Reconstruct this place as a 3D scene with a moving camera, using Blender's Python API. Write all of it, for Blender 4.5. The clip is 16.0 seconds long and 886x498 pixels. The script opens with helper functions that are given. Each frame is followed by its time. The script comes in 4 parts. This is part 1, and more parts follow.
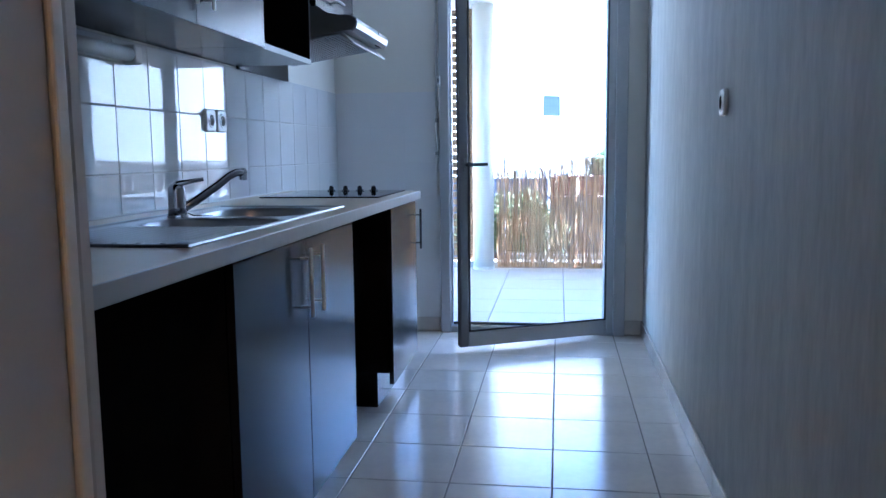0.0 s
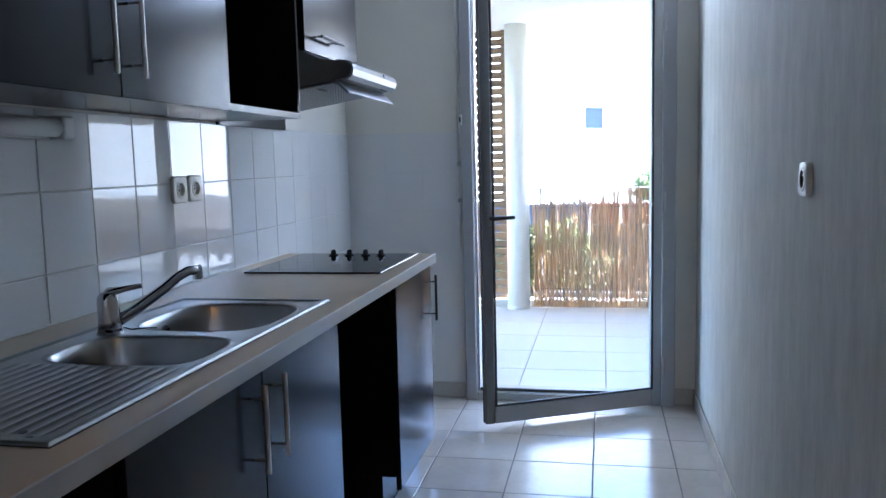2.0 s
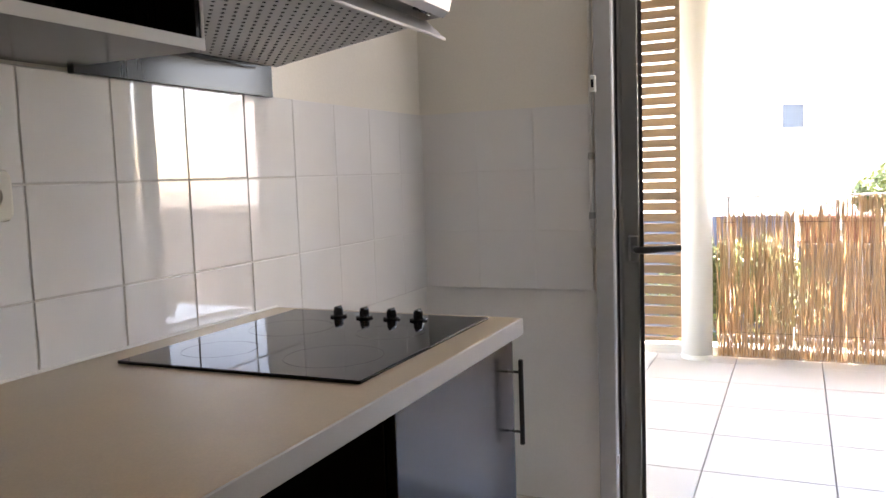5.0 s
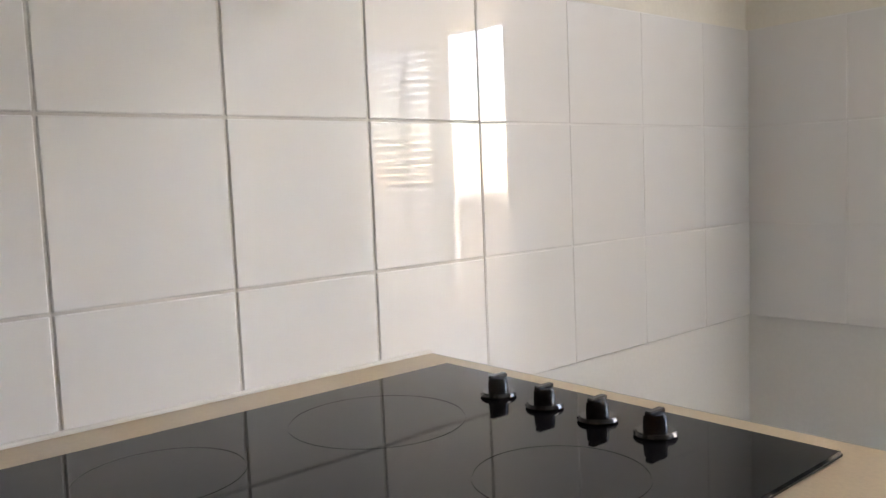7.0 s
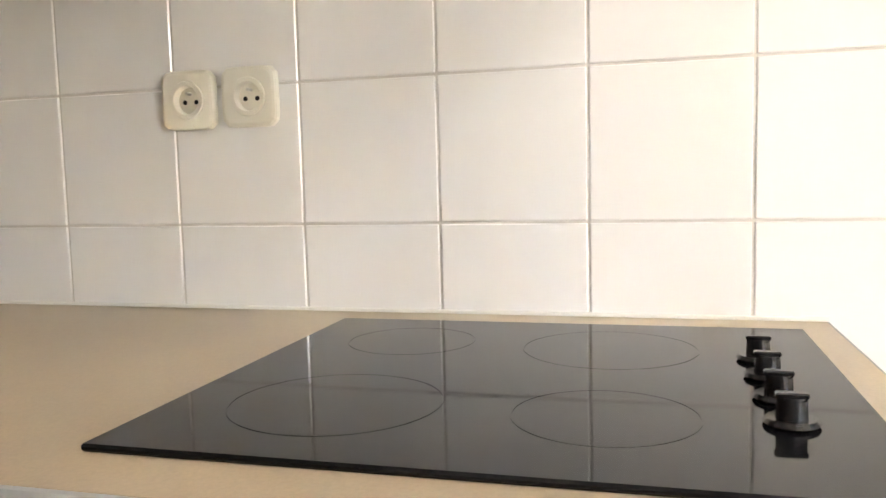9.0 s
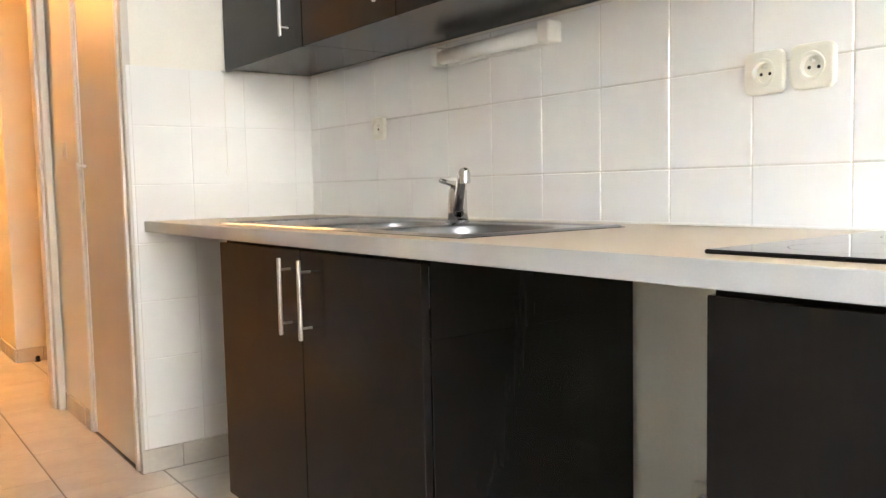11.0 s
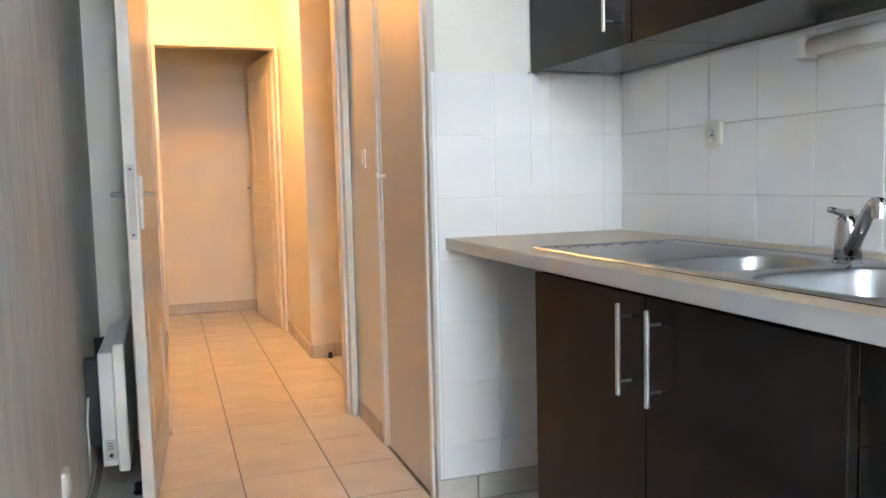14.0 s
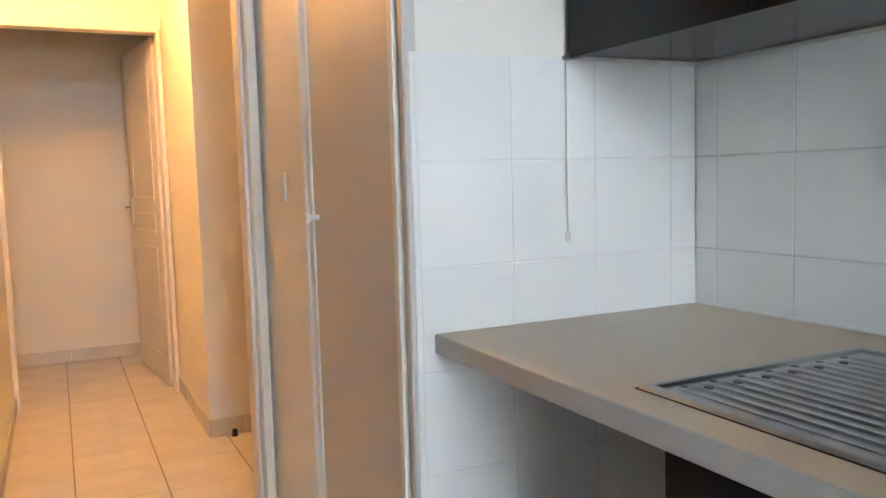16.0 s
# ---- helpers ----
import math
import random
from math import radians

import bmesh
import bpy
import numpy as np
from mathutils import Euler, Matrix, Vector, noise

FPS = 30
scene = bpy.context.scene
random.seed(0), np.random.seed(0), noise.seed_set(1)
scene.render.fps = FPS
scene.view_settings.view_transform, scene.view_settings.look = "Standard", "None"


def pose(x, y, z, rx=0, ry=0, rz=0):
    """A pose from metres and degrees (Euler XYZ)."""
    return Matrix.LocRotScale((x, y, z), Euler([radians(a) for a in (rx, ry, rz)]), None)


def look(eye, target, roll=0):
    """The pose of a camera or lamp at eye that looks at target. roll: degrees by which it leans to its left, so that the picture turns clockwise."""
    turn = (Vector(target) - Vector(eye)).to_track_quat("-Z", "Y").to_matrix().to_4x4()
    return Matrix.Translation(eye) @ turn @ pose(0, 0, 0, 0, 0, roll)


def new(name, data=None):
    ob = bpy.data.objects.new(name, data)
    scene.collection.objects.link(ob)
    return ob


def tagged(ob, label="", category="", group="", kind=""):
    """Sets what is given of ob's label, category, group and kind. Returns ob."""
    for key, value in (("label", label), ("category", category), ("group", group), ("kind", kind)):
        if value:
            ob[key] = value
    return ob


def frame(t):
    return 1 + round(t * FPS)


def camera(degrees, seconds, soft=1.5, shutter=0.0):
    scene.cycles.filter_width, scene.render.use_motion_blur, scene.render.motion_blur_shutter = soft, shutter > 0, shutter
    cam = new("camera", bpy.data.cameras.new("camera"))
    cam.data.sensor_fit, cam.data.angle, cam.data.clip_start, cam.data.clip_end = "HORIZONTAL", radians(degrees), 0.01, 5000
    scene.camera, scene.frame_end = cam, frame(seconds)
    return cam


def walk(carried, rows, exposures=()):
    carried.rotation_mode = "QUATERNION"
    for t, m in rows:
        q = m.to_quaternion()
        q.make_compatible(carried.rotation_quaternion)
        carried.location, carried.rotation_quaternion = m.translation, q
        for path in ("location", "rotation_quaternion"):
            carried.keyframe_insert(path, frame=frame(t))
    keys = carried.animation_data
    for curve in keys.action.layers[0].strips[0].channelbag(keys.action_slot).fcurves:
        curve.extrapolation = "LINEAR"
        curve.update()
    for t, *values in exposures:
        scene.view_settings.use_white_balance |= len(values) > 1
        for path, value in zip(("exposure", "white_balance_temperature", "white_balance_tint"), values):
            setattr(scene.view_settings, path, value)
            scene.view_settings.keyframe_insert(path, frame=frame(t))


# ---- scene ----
cam = camera(58.1, 16.0)
PATH = [
    (0, (1.309, -0.966, 1.069), (1.023, 0.999, 0.827), -0.6),
    (0.5, (1.296, -0.765, 1.127), (1.075, 1.208, 0.886), -0.8),
    (1, (1.278, -0.602, 1.188), (1.048, 1.37, 0.952), -1.0),
    (1.5, (1.31, -0.5, 1.234), (1.014, 1.465, 1.007), -1.2),
    (2, (1.338, -0.425, 1.266), (0.944, 1.524, 1.047), -1.4),
    (2.5, (1.344, -0.352, 1.262), (0.812, 1.565, 1.05), -1.5),
    (3, (1.302, -0.238, 1.24), (0.691, 1.655, 1.033), -1.5),
    (3.5, (1.262, 0.017, 1.232), (0.589, 1.89, 1.029), -1.7),
    (3.7, (1.251, 0.139, 1.241), (0.567, 2.007, 1.037), -1.6),
    (5.8, (1.117, 1.632, 1.189), (0.139, 3.367, 1.0), -2.2),
    (6, (1.059, 1.713, 1.194), (0.026, 3.413, 0.992), -2.2),
    (6.5, (0.955, 1.921, 1.171), (-0.28, 3.481, 0.967), -2.2),
    (7, (0.871, 2.081, 1.132), (-0.644, 3.375, 0.958), -2.4),
    (7.5, (0.836, 2.199, 1.137), (-0.898, 3.182, 0.97), -2.4),
    (8, (0.891, 2.324, 1.114), (-1.033, 2.85, 0.973), -2.4),
    (8.2, (0.925, 2.382, 1.114), (-1.048, 2.667, 0.951), -2.1),
    (10.3, (1.358, 2.79, 1.002), (-0.157, 1.494, 0.845), -1.4),
    (10.5, (1.416, 2.802, 1.001), (-0.021, 1.421, 0.834), -1.7),
    (11, (1.501, 2.816, 0.98), (0.296, 1.228, 0.827), -1.2),
    (11.5, (1.581, 2.831, 0.976), (0.597, 1.096, 0.826), -1.2),
    (12, (1.598, 2.843, 0.983), (0.808, 1.012, 0.828), -1.2),
    (12.5, (1.599, 2.835, 0.996), (0.925, 0.958, 0.84), -1.2),
    (13, (1.578, 2.774, 1.014), (0.948, 0.882, 0.853), -1.2),
    (13.5, (1.54, 2.646, 1.037), (0.912, 0.755, 0.87), -1.4),
    (14, (1.499, 2.433, 1.072), (0.853, 0.548, 0.901), -1.4),
    (14.5, (1.451, 2.236, 1.108), (0.753, 0.37, 0.935), -1.5),
    (15, (1.379, 1.985, 1.143), (0.592, 0.155, 0.967), -1.5),
    (15.5, (1.307, 1.694, 1.182), (0.444, -0.102, 1.009), -1.5),
    (16, (1.294, 1.367, 1.182), (0.427, -0.427, 1.006), -1.6),
]
walk(cam, [(t, look(eye, target, roll)) for t, eye, target, roll in PATH],
     exposures=[(0.0, 4.58, 4400, 13), (1.5, 4.65, 4550, 13), (2.0, 4.55, 4950, 14), (2.6, 4.7, 6900, 23), (3.5, 4.75, 7250, 24),
                (6.0, 4.85, 6900, 22), (7.0, 5.12, 7150, 20), (7.5, 5.0, 7400, 20), (8.2, 5.25, 7550, 19), (10.4, 6.7, 7800, 19),
                (11.2, 6.55, 6450, 13), (13.0, 6.43, 5750, 10.5), (14.5, 6.33, 5700, 11), (15.5, 6.17, 5650, 11), (16.0, 6.22, 5600, 11)])

# ---- light ----
SUN_EL, SUN_AZ = 46.0, 75.0          # elevation; azimuth counted from +y towards +x
world = bpy.data.worlds.new("sky")
scene.world = world
world.use_nodes = True
_nt = world.node_tree
_bg = next(n for n in _nt.nodes if n.type == "BACKGROUND")
_sky = _nt.nodes.new("ShaderNodeTexSky")
_sky.sky_type = "NISHITA"
_sky.sun_disc = False
_sky.sun_elevation, _sky.sun_rotation = radians(SUN_EL), radians(SUN_AZ)
_nt.links.new(_sky.outputs[0], _bg.inputs[0])
_bg.inputs[1].default_value = 0.13
_sd = bpy.data.lights.new("sun", "SUN")
_sd.energy, _sd.angle, _sd.color = 4.2, radians(0.5), (1.0, 0.95, 0.87)
_so = new("sun", _sd)
_e, _a = radians(SUN_EL), radians(SUN_AZ)
_so.matrix_world = look((30 * math.sin(_a) * math.cos(_e), 30 * math.cos(_a) * math.cos(_e), 30 * math.sin(_e)), (0, 0, 0))
# added area lamp, out of view in the balcony door's top, boosts the skylight
_ad = bpy.data.lights.new("balcony_daylight_fill", "AREA")
_ad.shape, _ad.size, _ad.size_y, _ad.energy, _ad.color = "RECTANGLE", 0.90, 0.16, 0.42, (0.88, 0.94, 1.0)
_ao = new("balcony_daylight_fill", _ad)
_ao.matrix_world = look((1.15, 3.69, 2.25), (1.10, 0.0, 0.75))
HALL_LAMP = 2.9

# ---- materials ----
def material(name, color, rough=0.5, metal=0.0, noise_scale=0.0, noise_amt=0.0, bump=0.0, bump_scale=60.0, spec=0.5,
             stretch=(1, 1, 1), fine=0.0, per_object=0.0, coat=0.0):
    """Principled material with a large and a fine variation of its colour and a fine relief."""
    m = bpy.data.materials.new(name)
    m.use_nodes = True
    nt = m.node_tree
    b = next(n for n in nt.nodes if n.type == "BSDF_PRINCIPLED")
    b.inputs["Base Color"].default_value = (*color, 1)
    b.inputs["Roughness"].default_value = rough
    b.inputs["Metallic"].default_value = metal
    b.inputs["Specular IOR Level"].default_value = spec
    b.inputs["Coat Weight"].default_value = coat
    tc = nt.nodes.new("ShaderNodeTexCoord")
    mp = nt.nodes.new("ShaderNodeMapping")
    mp.inputs["Scale"].default_value = stretch
    nt.links.new(tc.outputs["Object"], mp.inputs[0])
    value = None
    if noise_amt or fine or per_object:
        hsv = nt.nodes.new("ShaderNodeHueSaturation")
        hsv.inputs["Color"].default_value = (*color, 1)
        n1 = nt.nodes.new("ShaderNodeTexNoise")
        n1.inputs["Scale"].default_value = noise_scale or 2.0
        n1.inputs["Detail"].default_value = 4
        nt.links.new(mp.outputs[0], n1.inputs["Vector"])
        r1 = nt.nodes.new("ShaderNodeMapRange")
        r1.inputs["From Min"].default_value, r1.inputs["From Max"].default_value = 0.3, 0.7
        r1.inputs["To Min"].default_value, r1.inputs["To Max"].default_value = 1 - noise_amt, 1 + noise_amt
        nt.links.new(n1.outputs["Fac"], r1.inputs["Value"])
        n2 = nt.nodes.new("ShaderNodeTexNoise")
        n2.inputs["Scale"].default_value = bump_scale
        n2.inputs["Detail"].default_value = 3
        nt.links.new(mp.outputs[0], n2.inputs["Vector"])
        r2 = nt.nodes.new("ShaderNodeMapRange")
        r2.inputs["From Min"].default_value, r2.inputs["From Max"].default_value = 0.3, 0.7
        r2.inputs["To Min"].default_value, r2.inputs["To Max"].default_value = 1 - fine, 1 + fine
        nt.links.new(n2.outputs["Fac"], r2.inputs["Value"])
        mul = nt.nodes.new("ShaderNodeMath")
        mul.operation = "MULTIPLY"
        nt.links.new(r1.outputs[0], mul.inputs[0])
        nt.links.new(r2.outputs[0], mul.inputs[1])
        value = mul
        if per_object:
            oi = nt.nodes.new("ShaderNodeObjectInfo")
            r3 = nt.nodes.new("ShaderNodeMapRange")
            r3.inputs["To Min"].default_value, r3.inputs["To Max"].default_value = 1 - per_object, 1 + per_object
            nt.links.new(oi.outputs["Random"], r3.inputs["Value"])
            m3 = nt.nodes.new("ShaderNodeMath")
            m3.operation = "MULTIPLY"
            nt.links.new(mul.outputs[0], m3.inputs[0])
            nt.links.new(r3.outputs[0], m3.inputs[1])
            value = m3
        nt.links.new(value.outputs[0], hsv.inputs["Value"])
        nt.links.new(hsv.outputs[0], b.inputs["Base Color"])
        # the gloss wavers a little with the large variation
        rr = nt.nodes.new("ShaderNodeMapRange")
        rr.inputs["From Min"].default_value, rr.inputs["From Max"].default_value = 0.3, 0.7
        rr.inputs["To Min"].default_value, rr.inputs["To Max"].default_value = rough * (1 - min(0.15, noise_amt)), min(1, rough * (1 + min(0.15, noise_amt)))
        nt.links.new(n1.outputs["Fac"], rr.inputs["Value"])
        nt.links.new(rr.outputs[0], b.inputs["Roughness"])
    if bump:
        n3 = nt.nodes.new("ShaderNodeTexNoise")
        n3.inputs["Scale"].default_value = bump_scale
        n3.inputs["Detail"].default_value = 3
        nt.links.new(mp.outputs[0], n3.inputs["Vector"])
        bp = nt.nodes.new("ShaderNodeBump")
        bp.inputs["Strength"].default_value = bump
        bp.inputs["Distance"].default_value = 0.002
        nt.links.new(n3.outputs["Fac"], bp.inputs["Height"])
        nt.links.new(bp.outputs[0], b.inputs["Normal"])
    return m


M_WALL = material("cream wall paint", (0.78, 0.745, 0.665), 0.5, noise_scale=1.2, noise_amt=0.03, fine=0.02, bump=0.15, bump_scale=140)
M_WALLPAPER = material("grey-beige textured wall covering", (0.64, 0.625, 0.58), 0.75, spec=0.2, noise_scale=15, noise_amt=0.085, fine=0.06,
                       bump=0.3, bump_scale=80, stretch=(1, 1, 0.24))
M_WALLW = material("white wall paint", (0.78, 0.77, 0.745), 0.5, noise_scale=1.2, noise_amt=0.02, fine=0.015, bump=0.12, bump_scale=140)
M_CEIL = material("white ceiling paint", (0.80, 0.79, 0.76), 0.8, noise_scale=1, noise_amt=0.02, bump=0.1, bump_scale=120)
M_TILE = material("white glazed wall tile", (0.80, 0.79, 0.775), 0.02, noise_scale=3, noise_amt=0.012, bump=0.03, bump_scale=9, per_object=0.012)
M_GROUT = material("pale grey grout", (0.645, 0.62, 0.58), 0.85, noise_scale=6, noise_amt=0.12, fine=0.06, bump=0.3, bump_scale=250)
# paler copy of the grout: light washing out the joints is in its colour
M_GROUT_LIT = material("grout whitened for washed-out joints", (0.76, 0.75, 0.73), 0.8, noise_scale=6, noise_amt=0.08, fine=0.04, bump=0.2, bump_scale=250)
M_FLOOR = material("pale beige glazed floor tile", (0.68, 0.635, 0.565), 0.17, noise_scale=5, noise_amt=0.06, fine=0.035, bump=0.03, bump_scale=30, per_object=0.035)
M_FGROUT = material("grey floor grout", (0.20, 0.185, 0.165), 0.9, noise_scale=5, noise_amt=0.2, bump=0.3, bump_scale=200)
M_PLINTH = material("beige tile skirting", (0.58, 0.535, 0.47), 0.25, noise_scale=6, noise_amt=0.07, fine=0.03, per_object=0.03)
M_WENGE = material("dark wenge laminate", (0.0095, 0.0075, 0.0063), 0.20, spec=0.20, noise_scale=5, noise_amt=0.05, fine=0.06, bump_scale=90,
                   stretch=(1, 1, 0.07))
M_EDGE = material("pale grey edging", (0.55, 0.54, 0.52), 0.4)
M_TOP = material("beige laminate worktop", (0.51, 0.405, 0.275), 0.33, noise_scale=14, noise_amt=0.03, fine=0.05, bump=0.10, bump_scale=320)
M_STILE = material("mid-grey stile", (0.20, 0.20, 0.20), 0.35, noise_scale=4, noise_amt=0.04, fine=0.02)
M_GARDENWALL = material("weathered grey-brown render", (0.15, 0.125, 0.11), 0.85, noise_scale=2, noise_amt=0.12, fine=0.08, bump=0.3, bump_scale=60)
M_RAIL = material("pale galvanised steel", (0.42, 0.42, 0.43), 0.5, 0.2, noise_scale=12, noise_amt=0.08)
M_NBWALL = material("cream neighbouring render", (0.46, 0.445, 0.41), 0.85, noise_scale=0.6, noise_amt=0.04, fine=0.05, bump=0.4, bump_scale=60)
M_TOPEDGE = material("grey worktop edging", (0.42, 0.42, 0.415), 0.33, noise_scale=14, noise_amt=0.03, fine=0.02, bump_scale=300)
M_CUPB = material("taupe satin cupboard laminate", (0.57, 0.53, 0.475), 0.28, noise_scale=1.3, noise_amt=0.006, fine=0.012, bump=0.02, bump_scale=160)
M_HOODSTRIP = material("dull silver lacquer", (0.34, 0.335, 0.33), 0.42, 0.8, noise_scale=20, noise_amt=0.05)
M_DULLPANE = material("dark reflecting window pane", (0.019, 0.027, 0.038), 0.3, spec=0.1, noise_scale=2, noise_amt=0.3)
M_STEEL = material("brushed stainless steel", (0.38, 0.385, 0.39), 0.29, 1.0)
M_CHROME = material("chrome", (0.55, 0.55, 0.56), 0.10, 1.0)
M_SATIN = material("satin nickel", (0.60, 0.59, 0.57), 0.30, 1.0, noise_scale=30, noise_amt=0.05)
M_HOB = material("black ceramic glass", (0.006, 0.006, 0.007), 0.05, noise_scale=5, noise_amt=0.1, spec=0.22)
M_RING = material("grey printed ring", (0.0064, 0.0064, 0.0074), 0.075, spec=0.22)
M_BLACK = material("black plastic", (0.010, 0.010, 0.011), 0.22, noise_scale=40, noise_amt=0.1)
M_HOLE = material("dark opening", (0.01, 0.01, 0.01), 0.8)
M_PVC = material("grey-white lacquered window frame", (0.44, 0.44, 0.44), 0.32, noise_scale=4, noise_amt=0.04, fine=0.02)
# rubber seals, and also the black strips that paint shade into joints
M_SEAL_SHADE = material("black rubber seal", (0.015, 0.015, 0.016), 0.6)
M_DARKMETAL = material("dark grey metal", (0.04, 0.04, 0.042), 0.35, 0.6)
M_WHITE = material("white plastic", (0.78, 0.77, 0.73), 0.3, noise_scale=30, noise_amt=0.02)
M_IVORY = material("ivory plastic", (0.74, 0.71, 0.62), 0.3, noise_scale=30, noise_amt=0.02)
M_DOOR = material("white lacquered door", (0.74, 0.70, 0.63), 0.30, noise_scale=3, noise_amt=0.03, fine=0.02, bump=0.03, bump_scale=160)
M_RAD = material("white enamelled steel", (0.78, 0.78, 0.76), 0.28, noise_scale=5, noise_amt=0.02)
M_HOOD = material("grey enamelled hood shell", (0.16, 0.155, 0.15), 0.38, noise_scale=8, noise_amt=0.06, fine=0.03)
M_GRILLE = material("grey filter mesh", (0.42, 0.42, 0.41), 0.45, 0.3)
M_PLASTER = material("white exterior render", (0.80, 0.79, 0.75), 0.85, noise_scale=0.6, noise_amt=0.04, fine=0.05, bump=0.4, bump_scale=60)
# base colour darkened below the white render to hold back outdoor glare
M_BALCW = material("cream exterior paint toned down", (0.64, 0.62, 0.56), 0.8, noise_scale=0.9, noise_amt=0.05, fine=0.04, bump=0.3, bump_scale=70)
M_BALC = material("pale terrace tile", (0.50, 0.465, 0.405), 0.4, noise_scale=3, noise_amt=0.06, fine=0.05, per_object=0.04, bump=0.1, bump_scale=80)
M_WOOD = material("weathered slat wood", (0.15, 0.09, 0.04), 0.65, noise_scale=4, noise_amt=0.25, fine=0.15, bump=0.3, bump_scale=50, stretch=(0.1, 1, 1), per_object=0.25)
M_LEAF = material("green foliage", (0.085, 0.11, 0.022), 0.55, noise_scale=3, noise_amt=0.4, fine=0.3)
M_BARK = material("brown bark", (0.13, 0.09, 0.06), 0.85, noise_scale=12, noise_amt=0.3, bump=0.6, bump_scale=40)
M_RED = material("red terracotta", (0.20, 0.065, 0.035), 0.7, noise_scale=2, noise_amt=0.15, fine=0.1)
M_BLUEGREY = material("blue-grey paint", (0.075, 0.09, 0.13), 0.45, 0.0, noise_scale=1, noise_amt=0.03)
M_GROUND = material("dry garden ground", (0.24, 0.21, 0.155), 0.95, noise_scale=0.8, noise_amt=0.3, fine=0.2, bump=0.5, bump_scale=8)
M_LAMPWHITE = material("opal lamp cover", (0.84, 0.83, 0.80), 0.45, noise_scale=10, noise_amt=0.02)


def reed_material():
    """Reed stalks: each its own straw tone."""
    m = material("dry reed", (0.50, 0.33, 0.18), 0.6, noise_scale=5, noise_amt=0.2, fine=0.15, stretch=(1, 1, 0.15))
    nt = m.node_tree
    b = next(n for n in nt.nodes if n.type == "BSDF_PRINCIPLED")
    geo = nt.nodes.new("ShaderNodeNewGeometry")
    ramp = nt.nodes.new("ShaderNodeValToRGB")
    ramp.color_ramp.elements[0].color = (0.22, 0.12, 0.05, 1)
    ramp.color_ramp.elements[1].color = (0.68, 0.45, 0.23, 1)
    nt.links.new(geo.outputs["Random Per Island"], ramp.inputs[0])
    nt.links.new(ramp.outputs[0], b.inputs["Base Color"])
    # thin dry stalks let some of the sun through
    out = next(n for n in nt.nodes if n.type == "OUTPUT_MATERIAL")
    tl = nt.nodes.new("ShaderNodeBsdfTranslucent")
    mx = nt.nodes.new("ShaderNodeMixShader")
    mx.inputs[0].default_value = 0.22
    nt.links.new(ramp.outputs[0], tl.inputs["Color"])
    nt.links.new(b.outputs[0], mx.inputs[1])
    nt.links.new(tl.outputs[0], mx.inputs[2])
    nt.links.new(mx.outputs[0], out.inputs[0])
    return m


M_REED = reed_material()


def glass_material(name, tint):
    m = bpy.data.materials.new(name)
    m.use_nodes = True
    nt = m.node_tree
    nt.nodes.clear()
    out = nt.nodes.new("ShaderNodeOutputMaterial")
    mix = nt.nodes.new("ShaderNodeMixShader")
    tr = nt.nodes.new("ShaderNodeBsdfTransparent")
    gl = nt.nodes.new("ShaderNodeBsdfGlossy")
    gl.inputs["Roughness"].default_value = 0.0
    lw = nt.nodes.new("ShaderNodeLayerWeight")
    pw = nt.nodes.new("ShaderNodeMath")
    pw.operation, pw.inputs[1].default_value = "POWER", 5.0
    fr = nt.nodes.new("ShaderNodeMapRange")
    fr.inputs["To Min"].default_value, fr.inputs["To Max"].default_value = 0.04, 0.9
    nt.links.new(lw.outputs["Facing"], pw.inputs[0])
    nt.links.new(pw.outputs[0], fr.inputs["Value"])
    tr.inputs[0].default_value = (*tint, 1)
    nt.links.new(fr.outputs[0], mix.inputs[0])
    nt.links.new(tr.outputs[0], mix.inputs[1])
    nt.links.new(gl.outputs[0], mix.inputs[2])
    nt.links.new(mix.outputs[0], out.inputs[0])
    return m


M_GLASS = glass_material("clear double glazing", (0.95, 0.965, 0.96))
M_BULB = bpy.data.materials.new("glowing lamp globe")
M_BULB.use_nodes = True
_b = next(n for n in M_BULB.node_tree.nodes if n.type == "BSDF_PRINCIPLED")
_b.inputs["Emission Color"].default_value = (1.0, 0.445, 0.12, 1)
_b.inputs["Emission Strength"].default_value = HALL_LAMP

# ---- mesh helpers ----
def link_mesh(name, bm, mat, parent=None, smooth=False):
    me = bpy.data.meshes.new(name)
    bm.to_mesh(me)
    bm.free()
    me.materials.append(mat)
    if smooth:
        for p in me.polygons:
            p.use_smooth = True
    ob = new(name, me)
    if parent is not None:
        ob.parent = parent
    return ob


def part(name, bm, mat, parent, label="", smooth=False):
    """One mesh object under a thing or a part."""
    ob = link_mesh(name, bm, mat, parent, smooth)
    return tagged(ob, label)


def thing(name, label, category, group="", kind=""):
    return tagged(new(name), label, category, group, kind)


def structure(name, bm, mat, label="", category=""):
    return tagged(link_mesh(name, bm, mat), label, category, "", "structure")


def box(x0, x1, y0, y1, z0, z1, bevel=0.0, bm=None, seg=1):
    """A box between the given planes; joined into bm if one is given."""
    b = bmesh.new()
    bmesh.ops.create_cube(b, size=1.0)
    for v in b.verts:
        v.co = Vector(((x0 + x1) / 2 + v.co.x * (x1 - x0), (y0 + y1) / 2 + v.co.y * (y1 - y0), (z0 + z1) / 2 + v.co.z * (z1 - z0)))
    if bevel:
        bmesh.ops.bevel(b, geom=list(b.edges), offset=bevel, segments=seg, affect="EDGES", profile=0.5)
    return merge(bm, b) if bm is not None else b


